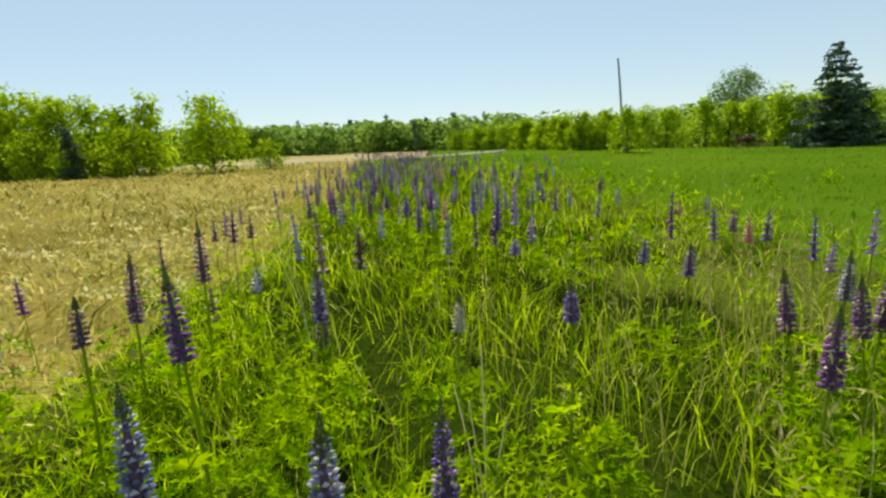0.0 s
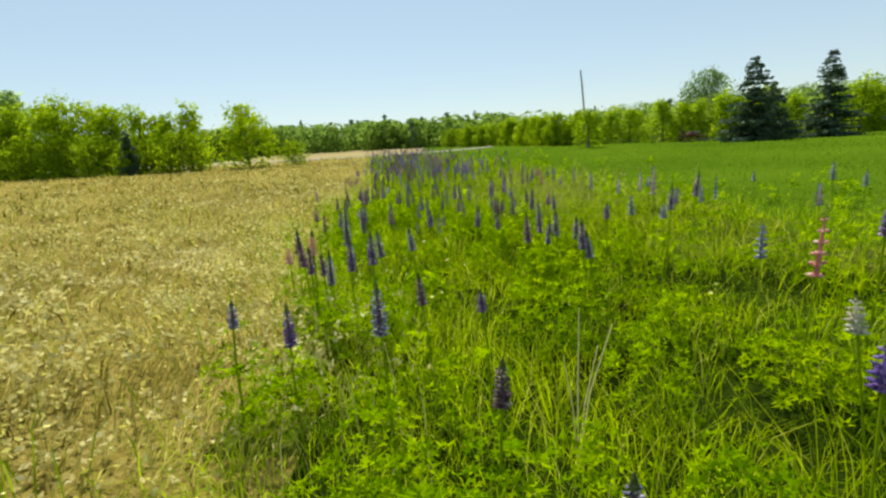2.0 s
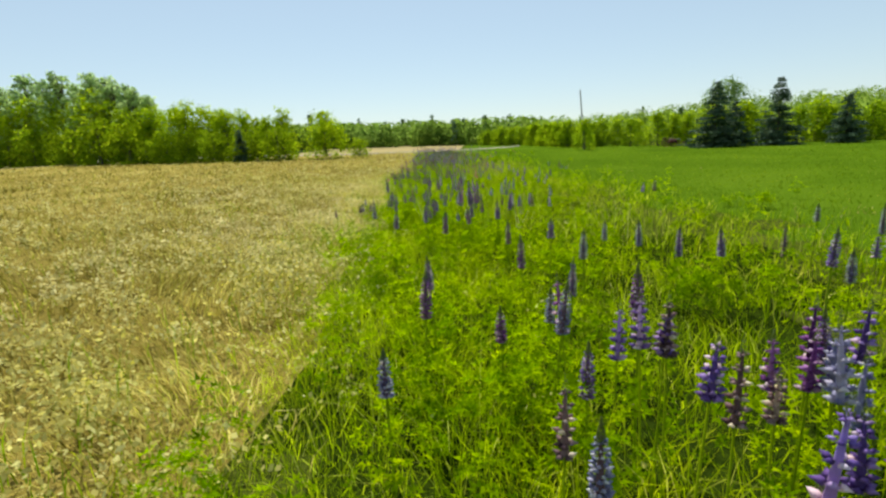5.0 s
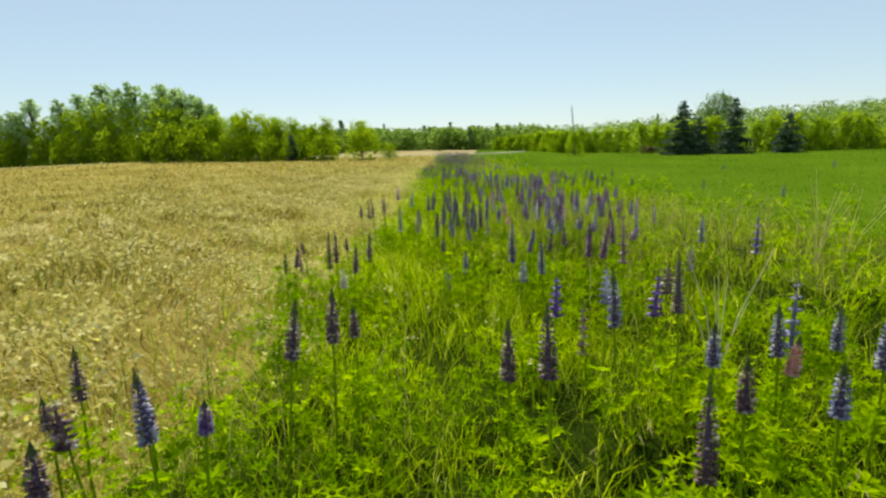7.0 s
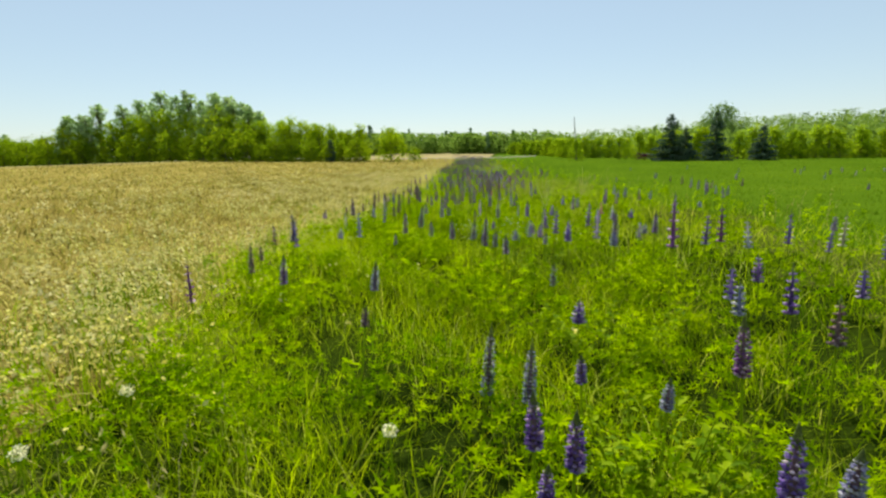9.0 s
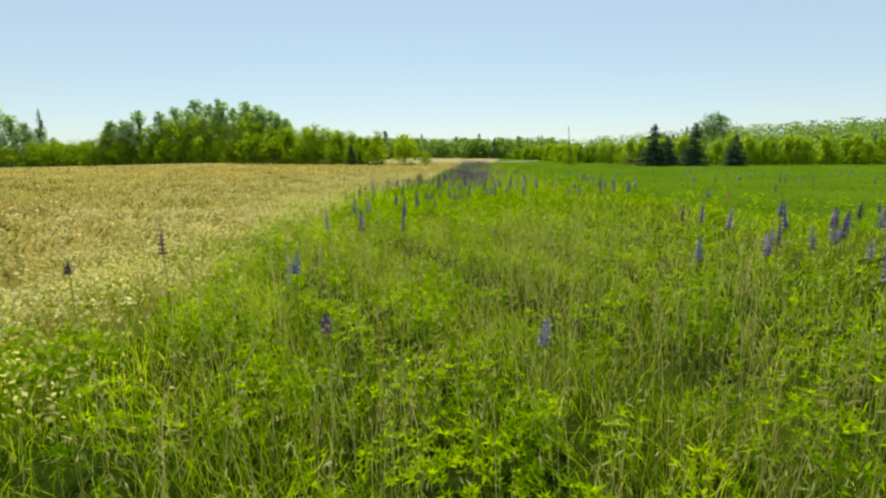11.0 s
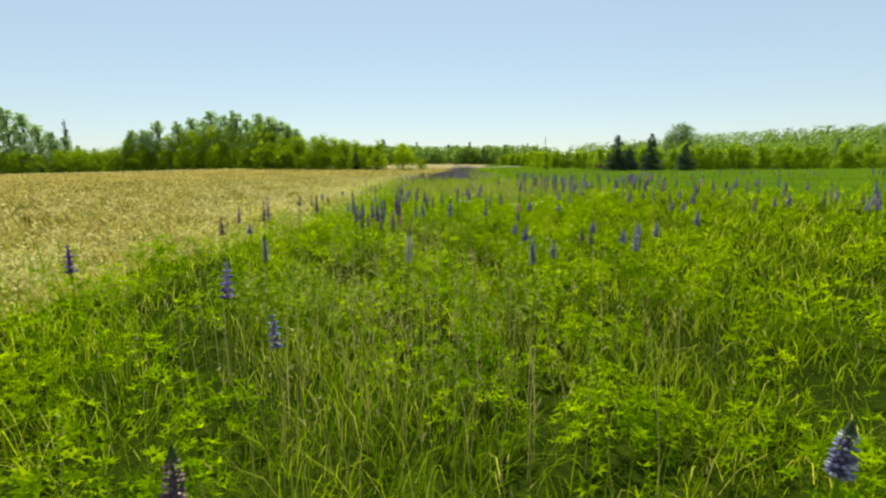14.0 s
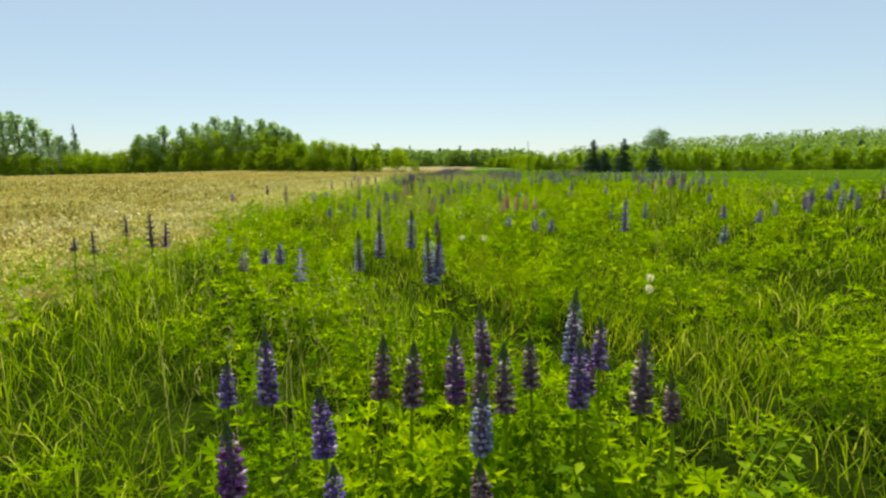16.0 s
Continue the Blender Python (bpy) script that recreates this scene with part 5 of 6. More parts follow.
def broadleaf_meshes(height, width, lobes, clumps, per, size, shape, low, seed, leaf, lobe=1.0):
    """Trunk with limbs, and a crown of leafy lobes with gaps between. shape: 0 round, 1 upright."""
    rng = np.random.default_rng(seed)
    r0 = 0.016 * height + 0.02
    lean = rng.normal(0, 0.03, 2) * height
    spine = [(lean[0] * u * u, lean[1] * u * u, height * 0.92 * u - 0.1 * (u == 0)) for u in np.linspace(0, 1, 6)]
    wood = [tube(spine, [r0 * (1 - 0.9 * u) for u in np.linspace(0, 1, 6)], 6)]
    spots, ways = [], []
    for k in range(lobes):
        v = (k + rng.random()) / lobes
        u = low + (0.90 - low) * v
        fat = (0.45 + 0.55 * math.sin(math.pi * min(1, 0.25 + 0.75 * v)) ** 0.8) if not shape else (1.0 - 0.78 * v ** 1.3)
        a = k * 2.4 + rng.uniform(-0.6, 0.6)
        big = lobe * width * 0.5 * (0.26 + 0.26 * fat) * rng.uniform(0.7, 1.25)
        r = max(0.0, width * 0.5 * fat * rng.uniform(0.75, 1.05) - big * 0.8)
        hub = np.array([lean[0] * u * u + r * math.cos(a), lean[1] * u * u + r * math.sin(a), height * u])
        tall = big * (1.2 if shape else 0.9)
        z0 = max(0.05, u - 0.18) * height
        st = np.array([lean[0] * (z0 / height) ** 2, lean[1] * (z0 / height) ** 2, z0])
        wood.append(tube([st, st * 0.45 + hub * 0.55, hub + (0, 0, tall * 0.6)], (r0 * 0.4, r0 * 0.22, r0 * 0.06), 4))
        w = rng.normal(0, 1, (clumps, 3))
        w /= np.linalg.norm(w, axis=1, keepdims=True)
        q = hub + w * np.array([big, big, tall]) * rng.uniform(0.55, 1.05, (clumps, 1))
        c = np.repeat(q, per, 0)
        off = np.clip(rng.normal(0, 1, c.shape), -1.9, 1.9) * np.repeat(big * rng.uniform(0.14, 0.30, clumps), per)[:, None]
        p = c + off
        p[:, 2] = np.maximum(p[:, 2], 0.08)
        spots.append(p)
        ways.append(0.75 * (p - hub) / big + (0, 0, 0.35) + rng.normal(0, 0.34, p.shape))
    wv, wf = join(wood)
    lv, lf = leaf_sprays(np.concatenate(spots), np.concatenate(ways), size, rng)
    return mesh_of("trunk", wv, [wf], [M_BARK], smooth=True), mesh_of("crown", lv, [lf], [LEAVES[leaf]])


def spruce_meshes(height, width, tiers, seed):
    """Trunk and drooping whorled boughs, each a fan of hanging needled sprays."""
    rng = np.random.default_rng(seed)
    wv, wf = tube([(0, 0, -0.1), (0, 0, height * 0.5), (0, 0, height)], (0.018 * height, 0.011 * height, 0.004), 7)
    boughs, vs = [(wv, wf)], []
    for i in range(int(tiers * 7)):
        u = 0.02 + 0.96 * rng.random() ** 1.15
        reach = width * 0.5 * ((1 - u) ** 0.8) * 1.0 + 0.10
        a = rng.uniform(0, 2 * np.pi)
        reach *= 1 + 0.14 * math.sin(3 * a + seed + 9 * u) + 0.08 * math.sin(u * 31 + seed)
        l = reach * rng.uniform(0.7, 1.12)
        d, s = np.array([math.cos(a), math.sin(a), 0]), np.array([-math.sin(a), math.cos(a), 0])
        z = height * u
        if i % 4 == 0:
            boughs.append(tube([(0, 0, z), d * l + np.array([0, 0, z - 0.12 * l])], (0.02, 0.005), 3))
        for w in np.linspace(0.15, 1.0, max(4, int(9 * l))):
            p = d * l * w + np.array([0, 0, z - 0.22 * l * w + 0.16 * l * w * w])
            spread = 0.26 * l * (1.1 - w) + 0.10
            for sg in (-1, 0, 1):
                q = p + s * sg * spread * rng.uniform(0.6, 1.2) + d * rng.uniform(0.06, 0.2) + np.array([0, 0, rng.normal(-0.07 if sg else -0.18, 0.07)])
                n_ = (q - p) / (np.linalg.norm(q - p) + 1e-6)
                t = np.cross(n_, rng.normal(0, 1, 3))
                t = t / (np.linalg.norm(t) + 1e-6) * 0.07
                vs.append([p - t * 0.6, p + t * 0.6, q + t * 0.7, q - t * 0.7])
    v = np.array(vs).reshape(-1, 3)
    bv, bf = join(boughs)
    return mesh_of("trunk", bv, [bf], [M_BARK]), mesh_of("crown", v, [np.arange(len(vs))[:, None] * 4 + np.arange(4)], [LEAVES["spruce"]])


def plant_tree(name, meshes, x, y, turn, size, label, group=""):
    ob = root(name, label, "tree", Matrix.LocRotScale((x, y, float(ground_z(x, y)) - 0.03), Euler((0, 0, turn)), (size if isinstance(size, tuple) else (size,) * 3)), group)
    part("trunk", meshes[0], ob)
    part("crown", meshes[1], ob)
    return ob


RT = np.random.default_rng(5)
BUSHES = [broadleaf_meshes(3.3, 4.4, 12, 16, 10, 0.130, 0, 0.06, 200 + i, "bush") for i in range(5)]
ASPENS = [broadleaf_meshes(5.4, 4.0, 14, 14, 10, 0.140, 1, 0.08, 210 + i, "aspen") for i in range(6)]
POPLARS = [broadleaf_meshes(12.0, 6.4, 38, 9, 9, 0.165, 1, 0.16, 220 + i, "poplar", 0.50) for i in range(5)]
TALL = [broadleaf_meshes(8.5, 6.0, 18, 14, 11, 0.18, 0, 0.08, 230 + i, "aspen") for i in range(4)]

# the spruces beside the road, and the spreading tree behind them
for x, y, h, w, s in ((26.9, 35.4, 7.0, 5.3, 1), (33.1, 35.0, 7.1, 4.8, 2), (38.7, 33.1, 4.95, 4.0, 3), (29.4, 36.7, 4.95, 4.3, 4)):
    plant_tree("spruce_tree", spruce_meshes(h, w, int(h * 3.5), 300 + s), x, y, s, 1.0, "dark green spruce with drooping boughs at the field's edge", "spruces by the field")
plant_tree("dark_spruce", spruce_meshes(4.2, 1.8, 15, 310), -27.6, 39.0, 0, 1.0, "narrow dark young spruce in front of the hedge trees", "young conifers")
for x, y, h, w, s in ((-132.5, 70.4, 16.5, 4.8, 21), (-135.8, 69.1, 12.8, 4.2, 22)):
    plant_tree("dark_spruce", spruce_meshes(h, w, int(h * 1.7), 300 + s), x, y, s, 1.0, "narrow dark spruce rising behind the hedge bushes", "young conifers")
plant_tree("broadleaf_tree", broadleaf_meshes(12.3, 12.4, 24, 16, 14, 0.25, 0, 0.25, 240, "dark", 0.78), 54.5, 95.0, 0, 1.0, "spreading grey-green deciduous tree rising over the woods")

plant_tree("aspen_tree", ASPENS[1], 13.42, 36.7, 0.7, (0.80, 0.80, 0.62), "light green young aspen beside the utility pole")

# the hedge of trees along the dry field
LINE_X = [-175, -159, -154, -147, -141.4, -135.5, -132.2, -129, -126.5, -118.2, -112.5, -108.5, -105, -99, -93.2, -85, -79.4, -69.8, -59, -53.5, -49.2, -45, -40.1, -33.8, -27.8, -21.7]
LINE_H = [20, 22.4, 23.3, 20, 15.4, 11.4, 11.3, 11.3, 6.6, 5.85, 6.0, 12.0, 11.8, 15.1, 17.3, 14.2, 16.8, 15.4, 14.4, 13.2, 11.25, 8.0, 7.6, 7.0, 6.2, 5.8]
plant_tree("roadside_tree", broadleaf_meshes(5.6, 5.7, 22, 14, 11, 0.165, 0, 0.18, 245, "aspen"), -16.9, 38.9, 1.0, 1.0, "bushy light green tree standing alone by the road")
plant_tree("roadside_bush", BUSHES[2], -13.0, 39.8, 2.0, (0.69, 0.69, 0.69), "spreading light green bush beside the road")
x = -23.5
k = 0
while x > -172:
    y = float(np.interp(x, BASE_X, BASE_Y))
    h = float(np.interp(x, LINE_X, LINE_H)) * RT.uniform(0.92, 1.13)
    if h > 8.4:
        me, base = POPLARS[k % 5], 12.0
        what, label = "poplar_tree", "tall grey-green poplar behind the hedge bushes"
    elif h > 6.7:
        me, base = TALL[k % 4], 8.5
        what, label = "hedge_tree", "leafy mid-green tree in the hedge"
    else:
        me, base = ASPENS[k % 6], 5.4
        what, label = "aspen_tree", "light green young aspen in the hedge"
    s = h / base
    wide = s * (1.42 if h > 8.4 else 1.2)
    plant_tree(what, me, x, y + (3.7 if h > 8.4 else 0.7) + RT.uniform(-0.5, 0.8), RT.uniform(0, 6), (wide, wide, s), label, "hedge trees")
    k += 1
    x -= (1.2 + 0.16 * h + RT.uniform(0, 1.9)) * (0.72 if x > -53 else 1.0)
for k, (x, h) in enumerate(((-108.0, 12.2), (-103.5, 12.6), (-60.5, 14.0), (-55.0, 13.2), (-50.3, 11.7))):
    y = float(np.interp(x, BASE_X, BASE_Y)) + 3.2
    plant_tree("poplar_tree", POPLARS[(k + 2) % 5], x, y, 1.3 * k, (h / 12 * 1.4, h / 12 * 1.4, h / 12), "tall grey-green poplar behind the hedge bushes", "hedge trees")
x = -46.0
k = 0
while x > -110:
    h = float(np.interp(x, LINE_X, LINE_H)) * RT.uniform(0.62, 0.80)
    s = h / 8.5
    plant_tree("hedge_tree", TALL[k % 4], x, float(np.interp(x, BASE_X, BASE_Y)) + 1.5, RT.uniform(0, 6), (s * 1.1, s * 1.1, s), "leafy mid-green tree in the hedge", "hedge trees")
    k += 1
    x -= 3.5 + RT.uniform(0, 1.5)
x = -23.0
k = 0
while x > -172:
    y = float(np.interp(x, BASE_X, BASE_Y))
    s = RT.uniform(0.85, 1.15) * (1.82 if x < -45 else 1.11)
    plant_tree("hedge_bush", BUSHES[k % 5], x, y - 2.0 + RT.uniform(-0.6, 0.5), RT.uniform(0, 6), (s * 1.02, s * 1.02, s), "rounded bright green bush along the dry field", "hedge bushes")
    k += 1
    x -= (5.9 if x < -45 else 3.1) + RT.uniform(0, 1.9)

# the row of young trees beyond the road, towards the spruces and past them
ROW = [(2.4, 76.5), (9.8, 64.7), (13.0, 48.2), (19.6, 52.2), (29.2, 47.0), (41.3, 39.6), (57.3, 36.3), (76.4, 34.8), (92, 28), (108, 16), (126, -6)]
rl = np.concatenate([[0], np.cumsum([math.dist(a, b) for a, b in zip(ROW, ROW[1:])])])
s = 0.0
k = 0
while s < rl[-1]:
    x, y = float(np.interp(s, rl, [p[0] for p in ROW])), float(np.interp(s, rl, [p[1] for p in ROW]))
    s_row = float(np.interp(x, [10, 18, 27, 37, 49, 122], [0.60, 0.68, 0.84, 0.92, 0.85, 0.78])) * RT.uniform(0.85, 1.12)
    wide = s_row * float(np.interp(x, [10, 31, 61], [1.55, 1.35, 1.2]))
    plant_tree("aspen_tree", ASPENS[k % 6], x, y + RT.uniform(-0.7, 3.2), RT.uniform(0, 6), (wide, wide, s_row), "light green young aspen at the wood's edge", "wood-edge trees")
    if k % 2 == 0 and not 20 < x < 27:
        plant_tree("edge_bush", BUSHES[k % 5], x + 0.6, y - 1.0, RT.uniform(0, 6), RT.uniform(0.5, 0.85), "low green bush at the wood's edge", "wood-edge bushes")
    k += 1
    s += RT.uniform(1.4, 2.2)


WOOD_X = [-225, -112, -71, -35, -14, 2.4, 12.1, 29.2, 55.8, 89.3, 125, 400]
WOOD_Y = [83, 92, 84, 87, 83, 79, 69, 52, 45, 31, 8, 0]


def far_woods():
    """The woods beyond, one mesh: broad crowns and pointed conifers over the rising ground."""
    rng = np.random.default_rng(55)
    spots = []
    for _ in range(26000):
        px, py = rng.uniform(-225, 400), rng.uniform(24, 465)
        front = np.interp(px, WOOD_X, WOOD_Y)
        if py < front + 1 or rng.random() > 1.0 / (1 + ((py - front) / (22 if px < 49 else 67)) ** 1.5):
            continue
        if px < 49 and py - front > 55:
            continue
        spots.append((px, py, py - front))
    for _ in range(420):
        px = rng.uniform(-72, 17)
        spots.insert(0, (px, np.interp(px, WOOD_X, WOOD_Y) + rng.uniform(0.6, 27), 5))
    cv, cf, dv, df = [], [], [], []
    at = [0, 0]
    for px, py, deep in spots[:2900]:
        z = float(ground_z(px, py)) - 0.2
        h = (2.8 + 0.0235 * math.hypot(px, py + 15)) * rng.uniform(0.72, 1.05) * (1.10 if px > 30 else 1.03)
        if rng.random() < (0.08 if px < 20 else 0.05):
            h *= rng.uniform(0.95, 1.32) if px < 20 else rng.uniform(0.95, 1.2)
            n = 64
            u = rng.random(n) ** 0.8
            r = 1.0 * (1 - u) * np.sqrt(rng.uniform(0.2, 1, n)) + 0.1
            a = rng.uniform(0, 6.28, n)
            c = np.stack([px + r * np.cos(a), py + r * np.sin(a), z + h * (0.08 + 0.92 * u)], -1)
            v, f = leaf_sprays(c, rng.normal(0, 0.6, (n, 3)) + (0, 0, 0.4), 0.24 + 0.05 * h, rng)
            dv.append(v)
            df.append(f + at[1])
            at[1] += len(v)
        else:
            n = 84
            u = rng.random(n)
            w = rng.uniform(0.34, 0.5) * h
            r = w * np.sin(np.pi * (0.12 + 0.86 * u)) ** 0.6 * np.sqrt(rng.uniform(0.3, 1, n))
            a = rng.uniform(0, 6.28, n)
            c = np.stack([px + r * np.cos(a), py + r * np.sin(a), z + h * (0.05 + 0.95 * u)], -1)
            v, f = leaf_sprays(c, rng.normal(0, 0.32, (n, 3)) + 1.0 * (c - (px, py, z + 0.5 * h)) / h + (0, 0, 0.35), 0.24 + 0.045 * h, rng)
            cv.append(v)
            cf.append(f + at[0])
            at[0] += len(v)
    a = np.concatenate(cv)
    b = np.concatenate(dv)
    fa, fb = np.concatenate(cf), np.concatenate(df) + len(a)
    idx = np.concatenate([np.zeros(len(fa)), np.ones(len(fb))])
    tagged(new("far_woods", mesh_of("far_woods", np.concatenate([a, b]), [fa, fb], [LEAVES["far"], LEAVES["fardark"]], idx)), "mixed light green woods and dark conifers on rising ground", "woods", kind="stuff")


far_woods()

# ---- pole and farm machine ----
def utility_pole():
    base = (13.55, 37.7)
    z = float(ground_z(*base))
    ob = root("utility_pole", "leaning weathered grey wooden utility pole", "pole", Matrix.LocRotScale((*base, z), Euler((0, radians(-4.2), 0)), None))
    v, f = tube([(0, 0, -0.3), (0, 0, 2.5), (0.02, 0, 4.9), (0, 0, 6.55)], (0.095, 0.082, 0.070, 0.058), 10)
    part("shaft", mesh_of("shaft", v, [f], [M_POLE], smooth=True), ob)
    v, f = tube([(0, 0, 6.54), (0, 0, 6.61)], (0.070, 0.025), 10)
    part("cap", mesh_of("cap", v, [f], [M_GREYMETAL]), ob)


utility_pole()


def farm_machine():
    """The rusty old mower left at the field's edge: beam, axle, wheels, seat and cutter bar."""
    bx, by = 24.5, 40.9
    ob = root("hay_mower", "abandoned rusty horse-drawn hay mower at the field's edge", "farm machine", Matrix.LocRotScale((bx, by, float(ground_z(bx, by)) + 0.02), Euler((0, 0, radians(8))), (1.15, 1.15, 1.15)))

    def bar(name, a, c, r, material, parent, sides=6):
        v, f = tube([a, c], (r, r), sides)
        return part(name, mesh_of(name, v, [f], [material]), parent)

    for sx in (-0.75, 0.05):
        hub = (sx, 0.0, 0.42)
        ring = [(sx + 0.40 * math.cos(t), 0.0, 0.42 + 0.40 * math.sin(t)) for t in np.linspace(0, 2 * math.pi, 19)]
        v, f = tube(ring, [0.035] * 19, 6)
        wheel = part("wheel", mesh_of("wheel", v, [f], [M_RUST]), ob, "rusty spoked iron wheel")
        for k in range(8):
            t = k * math.pi / 4
            bar("spoke", hub, (sx + 0.4 * math.cos(t), 0, 0.42 + 0.4 * math.sin(t)), 0.012, M_RUST, wheel, 4)
    bar("drawbar", (-0.6, 0.1, 0.52), (1.35, 0.1, 0.42), 0.06, M_RUST, ob)
    bar("axle", (-0.75, -0.05, 0.42), (0.1, 0.05, 0.42), 0.035, M_RUST, ob)
    bar("lever", (-0.72, 0.1, 0.5), (-0.95, 0.1, 1.05), 0.03, M_GREYMETAL, ob)
    bar("seat_post", (-0.5, 0.1, 0.5), (-0.72, 0.1, 0.82), 0.025, M_RUST, ob)
    bar("cutter_bar", (0.2, -0.25, 0.18), (1.45, -0.4, 0.14), 0.05, M_GREYMETAL, ob)
    v, f = tube([(-0.72, 0.1, 0.82), (-0.72, 0.1, 0.84), (-0.73, 0.1, 0.92)], (0.05, 0.17, 0.21), 10)
    part("seat", mesh_of("seat", v, [f], [M_RUST], smooth=True), ob, "rusty pressed-iron seat")
    v = np.array([(x, y, z) for x in (-0.35, 0.45) for y in (-0.16, 0.2) for z in (0.5, 0.74)])
    f = np.array([(0, 1, 3, 2), (4, 6, 7, 5), (0, 4, 5, 1), (2, 3, 7, 6), (1, 5, 7, 3), (0, 2, 6, 4)])
    v[[1, 3], 0] += 0.08
    v[[5, 7], 0] -= 0.15
    bv, bf = tube([(-0.3, 0.05, 0.80), (0.9, 0.08, 0.74)], (0.055, 0.045), 4)
    part("board", mesh_of("board", bv, [bf], [M_GREYMETAL]), ob, "pale weathered board across the frame")
    part("gear_box", mesh_of("gear_box", v, [f], [M_RUST]), ob)


farm_machine()


# ---- small plants of the strip ----
def seeding_grass():
    """Pale panicles standing over the strip in drifts."""
    rng = np.random.default_rng(91)

    def density(x, y):
        e = x - edge_x(y)
        d = nearness(x, y)
        drift = 0.6 * np.clip(patchy(x, y, 0.45) * 3.2 - 2.5, 0, 1)
        for cx, cy, r in ((2.4, 1.4, 1.0), (2.7, 1.1, 1.0), (1.5, -0.0, 0.7), (1.6, -0.6, 0.7), (2.1, 2.0, 1.6), (7.2, -55.2, 0.7), (7.3, -54.3, 0.9), (8.0, -53.1, 1.2), (8.7, -54.3, 1.0), (9.0, -54.9, 0.8), (9.6, -55.3, 0.7), (7.0, -54.0, 1.4), (8.2, -52.9, 1.6), (9.2, -54.0, 1.3), (10.1, -53.6, 1.2), (8.6, -64.3, 0.6), (8.8, -63.7, 0.7), (9.1, -66.2, 0.9), (9.6, -67.2, 0.7), (9.8, -71.3, 0.6), (9.9, -70.5, 0.8), (4.6, -26.8, 1.2), (5.5, -27.8, 2.0), (7.8, -50.3, 2.0), (6.0, -51.3, 1.6), (9.1, -51.2, 1.8)):
            drift = np.maximum(drift, np.exp(-((x - cx) ** 2 + (y - cy) ** 2) / (r * r)))
        return np.where(e > 0.3, np.minimum(105, 105 * (3.5 / d) ** 1.1) * drift * np.clip(1.4 - e / strip_width(y), 0, 1), 0)

    x, y = scatter(-7, 32, -79, 36, density, 92)
    n = len(x)
    d = nearness(x, y)
    h = rng.uniform(0.5, 0.85, n)
    w = 0.0028 * np.maximum(1, (d / 3.5) ** 0.75)
    v, q, t, tip = blades(x, y, h, w, rng.uniform(0.05, 0.35, n), rng)
    vs, fs = [v], []
    at = len(v)
    for k in range(5):
        c = tip + rng.normal(0, 0.014, (n, 3)) - np.array([0, 0, 0.024 * k])
        a = rng.normal(0, 1, (n, 3)) * (0.4, 0.4, 1)
        a /= np.linalg.norm(a, axis=1, keepdims=True)
        s = np.cross(a, rng.normal(0, 1, (n, 3)))
        s /= np.linalg.norm(s, axis=1, keepdims=True)
        l = (0.019 * np.maximum(1, (d / 5) ** 0.4))[:, None]
        ww = (w * 1.1)[:, None]
        vs.append(np.stack([c - a * l, c + s * ww, c + a * l, c - s * ww], 1).reshape(-1, 3))
        fs.append(np.arange(n)[:, None] * 4 + np.arange(4) + at)
        at += 4 * n
    tagged(new("seeding_grass", mesh_of("seeding_grass", np.concatenate(vs), [q, t, *fs], [M_PANICLE])), "pale seeding grass panicles above the meadow", "grass", kind="stuff")


seeding_grass()


def stalk_clump(x, y, n, h, seed):
    """A sheaf of last year's pale dry stalks."""
    rng = np.random.default_rng(seed)
    ob = root("dry_stalks", "sheaf of pale dry stalks in the green grass", "dry stalks", pose(x, y, float(ground_z(x, y))), "dry stalk sheaves")
    for _ in range(n):
        a, l = rng.uniform(0, 6.28), rng.uniform(0.06, 0.40) * h
        hh = h * rng.uniform(0.6, 1.0)
        v, f = tube([(0, 0, 0), (0.35 * l * math.cos(a), 0.35 * l * math.sin(a), 0.55 * hh), (l * math.cos(a), l * math.sin(a), hh)], (0.0036, 0.0032, 0.0019), 4)
        part("stalk", mesh_of("stalk", v, [f], [M_STALK]), ob)


for i, (x, y, n, h) in enumerate(((7.24, -28.88, 10, 1.2), (7.29, -29.32, 7, 1), (5.84, -33.15, 9, 1.1), (4.69, -32.37, 7, 1), (0.91, -13.76, 8, 0.8), (2.46, -13.97, 7, 0.85), (3.75, -26.93, 5, 1), (4.66, -26.66, 8, 0.9), (1.03, -10.42, 8, 0.8), (0.32, -6.15, 4, 0.8), (0.09, 1.42, 4, 0.8), (-0.84, 3.02, 4, 0.9))):
    stalk_clump(x, y, n, h, 700 + i)


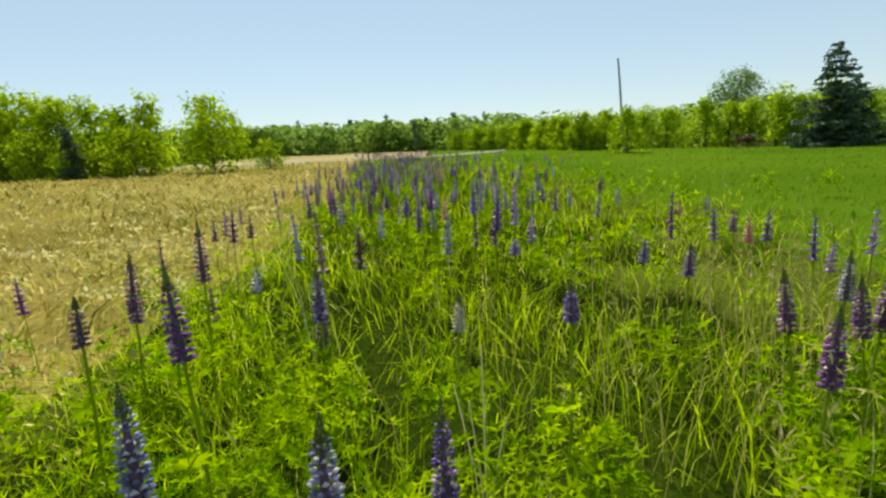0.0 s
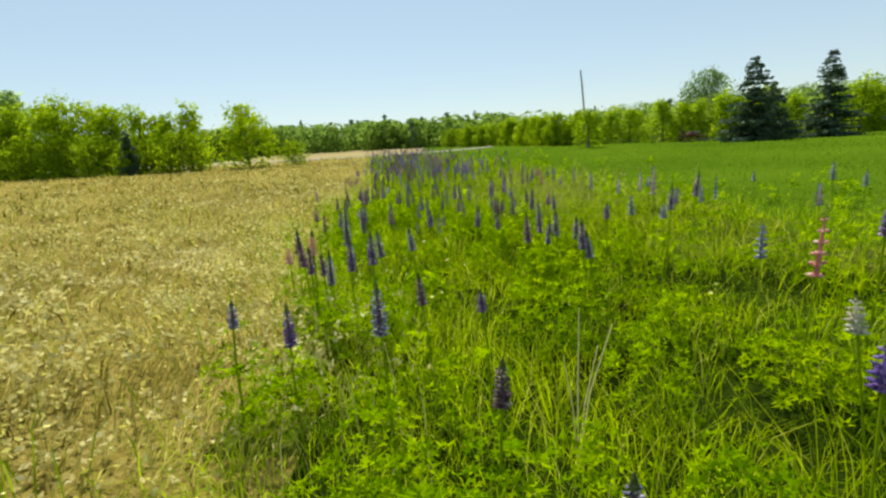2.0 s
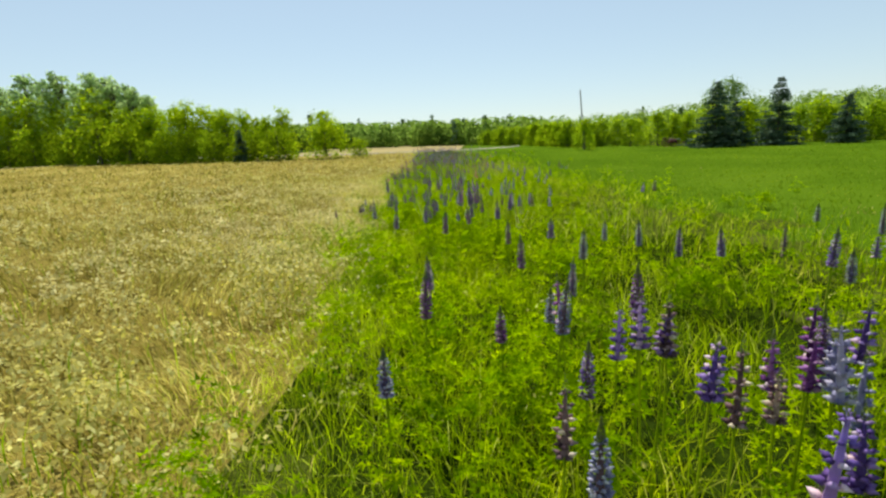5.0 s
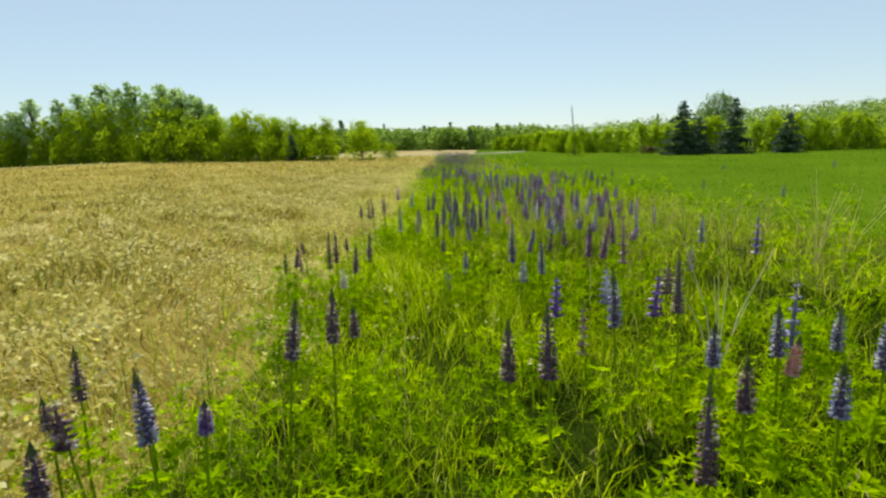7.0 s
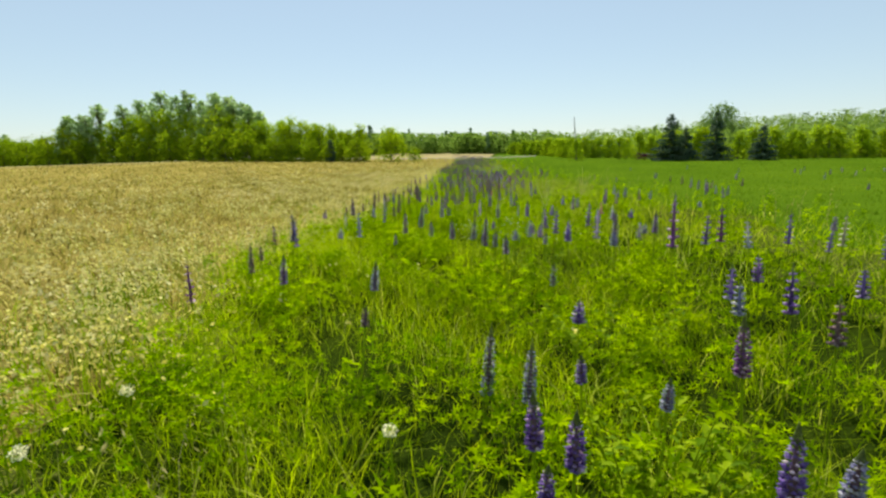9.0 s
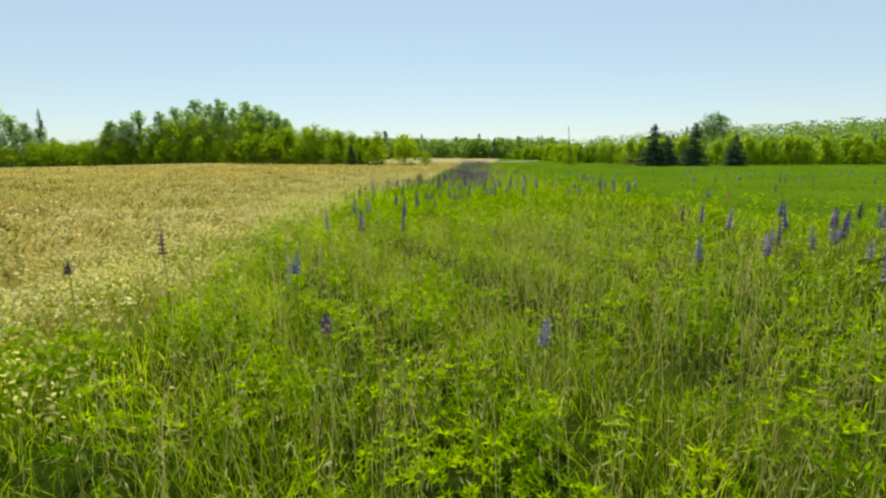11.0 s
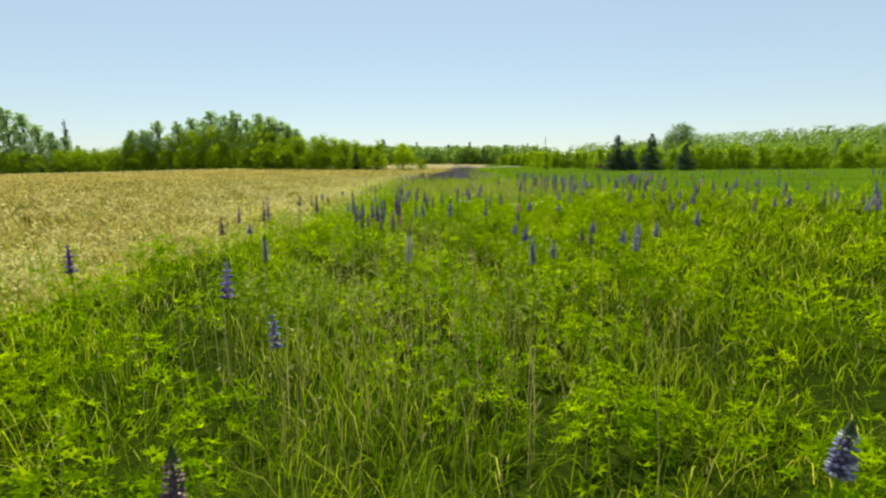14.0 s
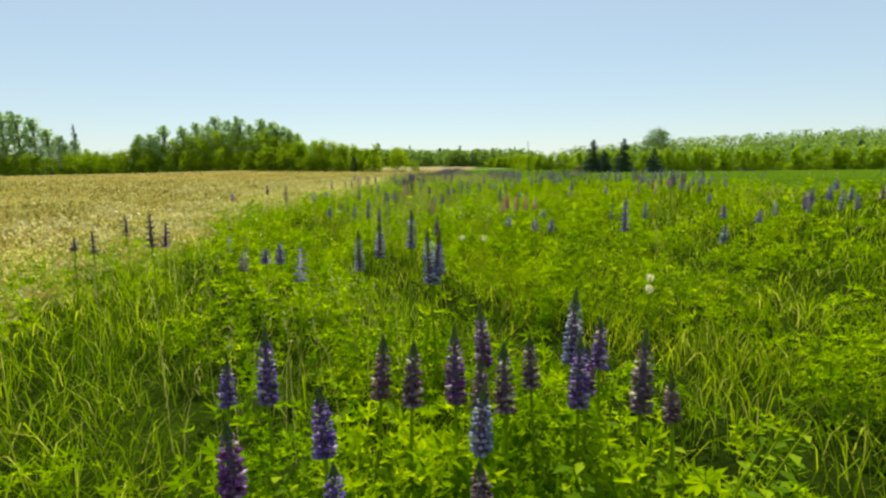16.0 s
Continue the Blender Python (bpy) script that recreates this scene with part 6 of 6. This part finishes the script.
def broad_weed(x, y, seed, wide=0.45, h=0.5):
    """A leafy yellow-green weed: stems with pointed paired leaves."""
    rng = np.random.default_rng(seed)
    ob = root("leafy_weed", "bushy yellow-green leafy weed among the grass", "weed", pose(x, y, float(ground_z(x, y))), "leafy weeds")
    for _ in range(24):
        a, r = rng.uniform(0, 6.28), wide * math.sqrt(rng.random())
        top = np.array([r * math.cos(a), r * math.sin(a), h * rng.uniform(0.65, 1.1)])
        foot = top * (0.35, 0.35, 0)
        v, f = tube([foot, top], (0.006, 0.003), 4)
        stem = part("stem", mesh_of("stem", v, [f], [M_STEM]), ob)
        vs, fs = [], []
        for k in range(14):
            u = 0.30 + 0.70 * k / 13
            p = foot + (top - foot) * u
            t = rng.uniform(0, 6.28)
            d, s = np.array([math.cos(t), math.sin(t), rng.uniform(-0.1, 0.5)]), np.array([-math.sin(t), math.cos(t), 0])
            l = rng.uniform(0.035, 0.075)
            at = len(vs)
            vs += [p, p + d * l * 0.5 + s * l * 0.26 + (0, 0, 0.01), p + d * l, p + d * l * 0.5 - s * l * 0.26 + (0, 0, 0.01)]
            fs += [(at, at + 1, at + 2), (at, at + 2, at + 3)]
        tagged(part("leaves", mesh_of("leaves", np.array(vs), [np.array(fs)], [M_WEED]), stem), kind="stuff")


for i, (x, y) in enumerate(((9.36, -60.81), (9.53, -60.89), (9.10, -60.36), (9.22, -60.50), (8.34, -58.13), (8.52, -58.10), (8.63, -57.89), (8.10, -65.66), (8.43, -65.53), (10.11, -65.51), (-0.67, -10.99), (12.17, -77.36), (11.33, -77.50), (5.39, -40.35), (5.94, -42.58), (5.83, -44.38), (1.68, -13.51), (-0.08, -15.51), (7.94, -56.38), (8.97, -61.01))):
    broad_weed(x, y, 800 + i, 0.35 + 0.12 * (i % 3), 0.42 + 0.08 * (i % 2))


def seed_clock(x, y, z, r, label, name, seed):
    """A round white seed head on a thin stalk."""
    rng = np.random.default_rng(seed)
    ob = root(name, label, "flower", pose(x, y, float(ground_z(x, y))), "white heads")
    v, f = tube([(0, 0, -0.02), (0.01, 0, z * 0.5), (0, 0, z)], (0.004, 0.0035, 0.003), 5)
    part("stalk", mesh_of("stalk", v, [f], [M_STEM]), ob)
    n = 90
    w = rng.normal(0, 1, (n, 3))
    w /= np.linalg.norm(w, axis=1, keepdims=True)
    if name == "white_umbel":
        w[:, 2] = np.abs(w[:, 2]) * 0.35
    c = np.array([0, 0, z]) + w * r * rng.uniform(0.55, 1.0, (n, 1))
    lv, lf = crown_leaves(c, np.full(n, 0.002), 1, r * 0.30, rng)
    part("head", mesh_of("head", lv, [lf], [M_WHITE]), ob)


for i, (x, y, z) in enumerate(((8.88, -60.35, 0.66), (8.53, -59.24, 0.66), (8.98, -60.47, 0.66), (9.07, -60.56, 0.66), (11.48, -74.62, 0.66), (11.30, -74.64, 0.66), (4.86, -44.90, 0.66), (3.76, -44.74, 0.66), (3.75, -45.17, 0.66), (12.50, -75.89, 0.66), (12.43, -76.17, 0.66), (8.94, -58.88, 0.66))):
    seed_clock(x, y, z, 0.024, "round white dandelion seed clock on a thin stalk", "dandelion_clock", 900 + i)
for i, (x, y, z) in enumerate(((9.69, -58.25, 0.62), (9.86, -60.73, 0.62), (9.82, -60.71, 0.62), (10.09, -60.84, 0.62), (10.24, -60.70, 0.62), (10.17, -60.40, 0.62), (10.34, -60.23, 0.62), (11.21, -57.50, 0.62), (11.85, -57.55, 0.62), (9.48, -58.87, 0.62), (6.36, -56.31, 0.62), (9.31, -72.19, 0.62), (11.17, -59.87, 0.62))):
    seed_clock(x, y, z, 0.021, "flat white umbel flower above the grass", "white_umbel", 940 + i)


def small_flowers():
    """Tiny white flower heads of the chickweed that shows between the leaves."""
    rng = np.random.default_rng(97)
    spots = np.array([(4.7, -38.2), (4.6, -37.9), (4.8, -38.0), (4.6, -38.6), (4.9, -37.8), (5.0, -38.2), (5.2, -38.6), (5.3, -38.9), (5.7, -38.5), (4.9, -38.9), (10.0, -63.1), (10.2, -63.4), (10.4, -63.7), (10.5, -64.2), (10.1, -64.7), (10.6, -62.8), (10.7, -70.2), (10.8, -70.2), (11.3, -70.0), (11.1, -70.5), (11.4, -70.1), (11.3, -70.4), (11.5, -70.1), (11.5, -70.3), (11.2, -70.5)])
    c = np.repeat(spots, 14, 0) + rng.normal(0, 0.28, (len(spots) * 14, 2))
    h = rng.uniform(0.34, 0.56, len(c))
    sv, q, t, tip = blades(c[:, 0], c[:, 1], h, np.full(len(c), 0.004), rng.uniform(0.0, 0.3, len(c)), rng)
    v, f = crown_leaves(tip, np.full(len(c), 0.002), 3, 0.0075, rng, 0.7)
    idx = np.concatenate([np.zeros(len(f)), np.ones(len(q) + len(t))])
    tagged(new("small_white_flowers", mesh_of("small_white_flowers", np.concatenate([v, sv]), [f, q + len(v), t + len(v)], [M_WHITE, M_STEM], idx)), "tiny white chickweed flowers between the green leaves", "flowers", kind="stuff")


small_flowers()


def edge_weeds():
    """Pale yellow flowering weeds along the rim of the dry field."""
    rng = np.random.default_rng(95)

    def density(x, y):
        e = x - edge_x(y)
        d = nearness(x, y)
        rim = np.exp(-((e + 0.45) / 0.6) ** 2) * np.where(y < -37, 1.4, 0.3) + 0.08 * np.exp(-((e + 4) / 4) ** 2)
        for cx, cy, r in ((-0.7, -10.8, 0.7), (-0.2, -15.3, 0.6), (2.2, -43.4, 0.8), (2.0, -43.6, 0.8), (4.2, -55.7, 0.8), (4.2, -54.3, 0.9), (5.1, -57.2, 0.7), (1.5, -33.1, 0.5), (3.7, -52.2, 0.9), (5.1, -62.7, 0.8), (5.8, -67.2, 0.5), (5.7, -66.7, 0.5), (6.0, -67.6, 0.5), (5.6, -66.3, 0.5), (4.5, -62.7, 0.5), (4.5, -62.4, 0.5), (2.9, -60.3, 0.5), (2.6, -59.1, 0.5), (2.8, -58.2, 0.5), (3.9, -52.5, 0.5), (3.7, -51.8, 0.5), (3.9, -52.9, 0.5)):
            rim = np.maximum(rim, (1.5 if cy < -37 else 0.6) * np.exp(-((x - cx) ** 2 + (y - cy) ** 2) / (r * r)))
        return np.minimum(260, 260 * (3.2 / d) ** 1.3) * rim * np.clip(patchy(x, y, 0.8) * 3 - 1.0, 0.25, 1)

    x, y = scatter(-18, 9, -79, 12, density, 96)
    n = len(x)
    d = nearness(x, y)
    z = ground_z(x, y) + rng.uniform(0.18, 0.5, n)
    v, f = crown_leaves(np.stack([x, y, z], -1), np.full(n, 0.035), 3, 0.018, rng, 0.6)
    sv, q, t, _ = blades(x, y, z - ground_z(x, y), np.full(n, 0.009), rng.uniform(0.05, 0.6, n), rng)
    idx = np.concatenate([np.zeros(len(f) + len(q)), np.zeros(len(t))])
    idx[len(f):] = 1
    tagged(new("rim_weeds", mesh_of("rim_weeds", np.concatenate([v, sv]), [f, q + len(v), t + len(v)], [M_YELLOW, M_WEED], idx)), "pale yellow flowering weeds along the dry field's rim", "weeds", kind="stuff")


edge_weeds()
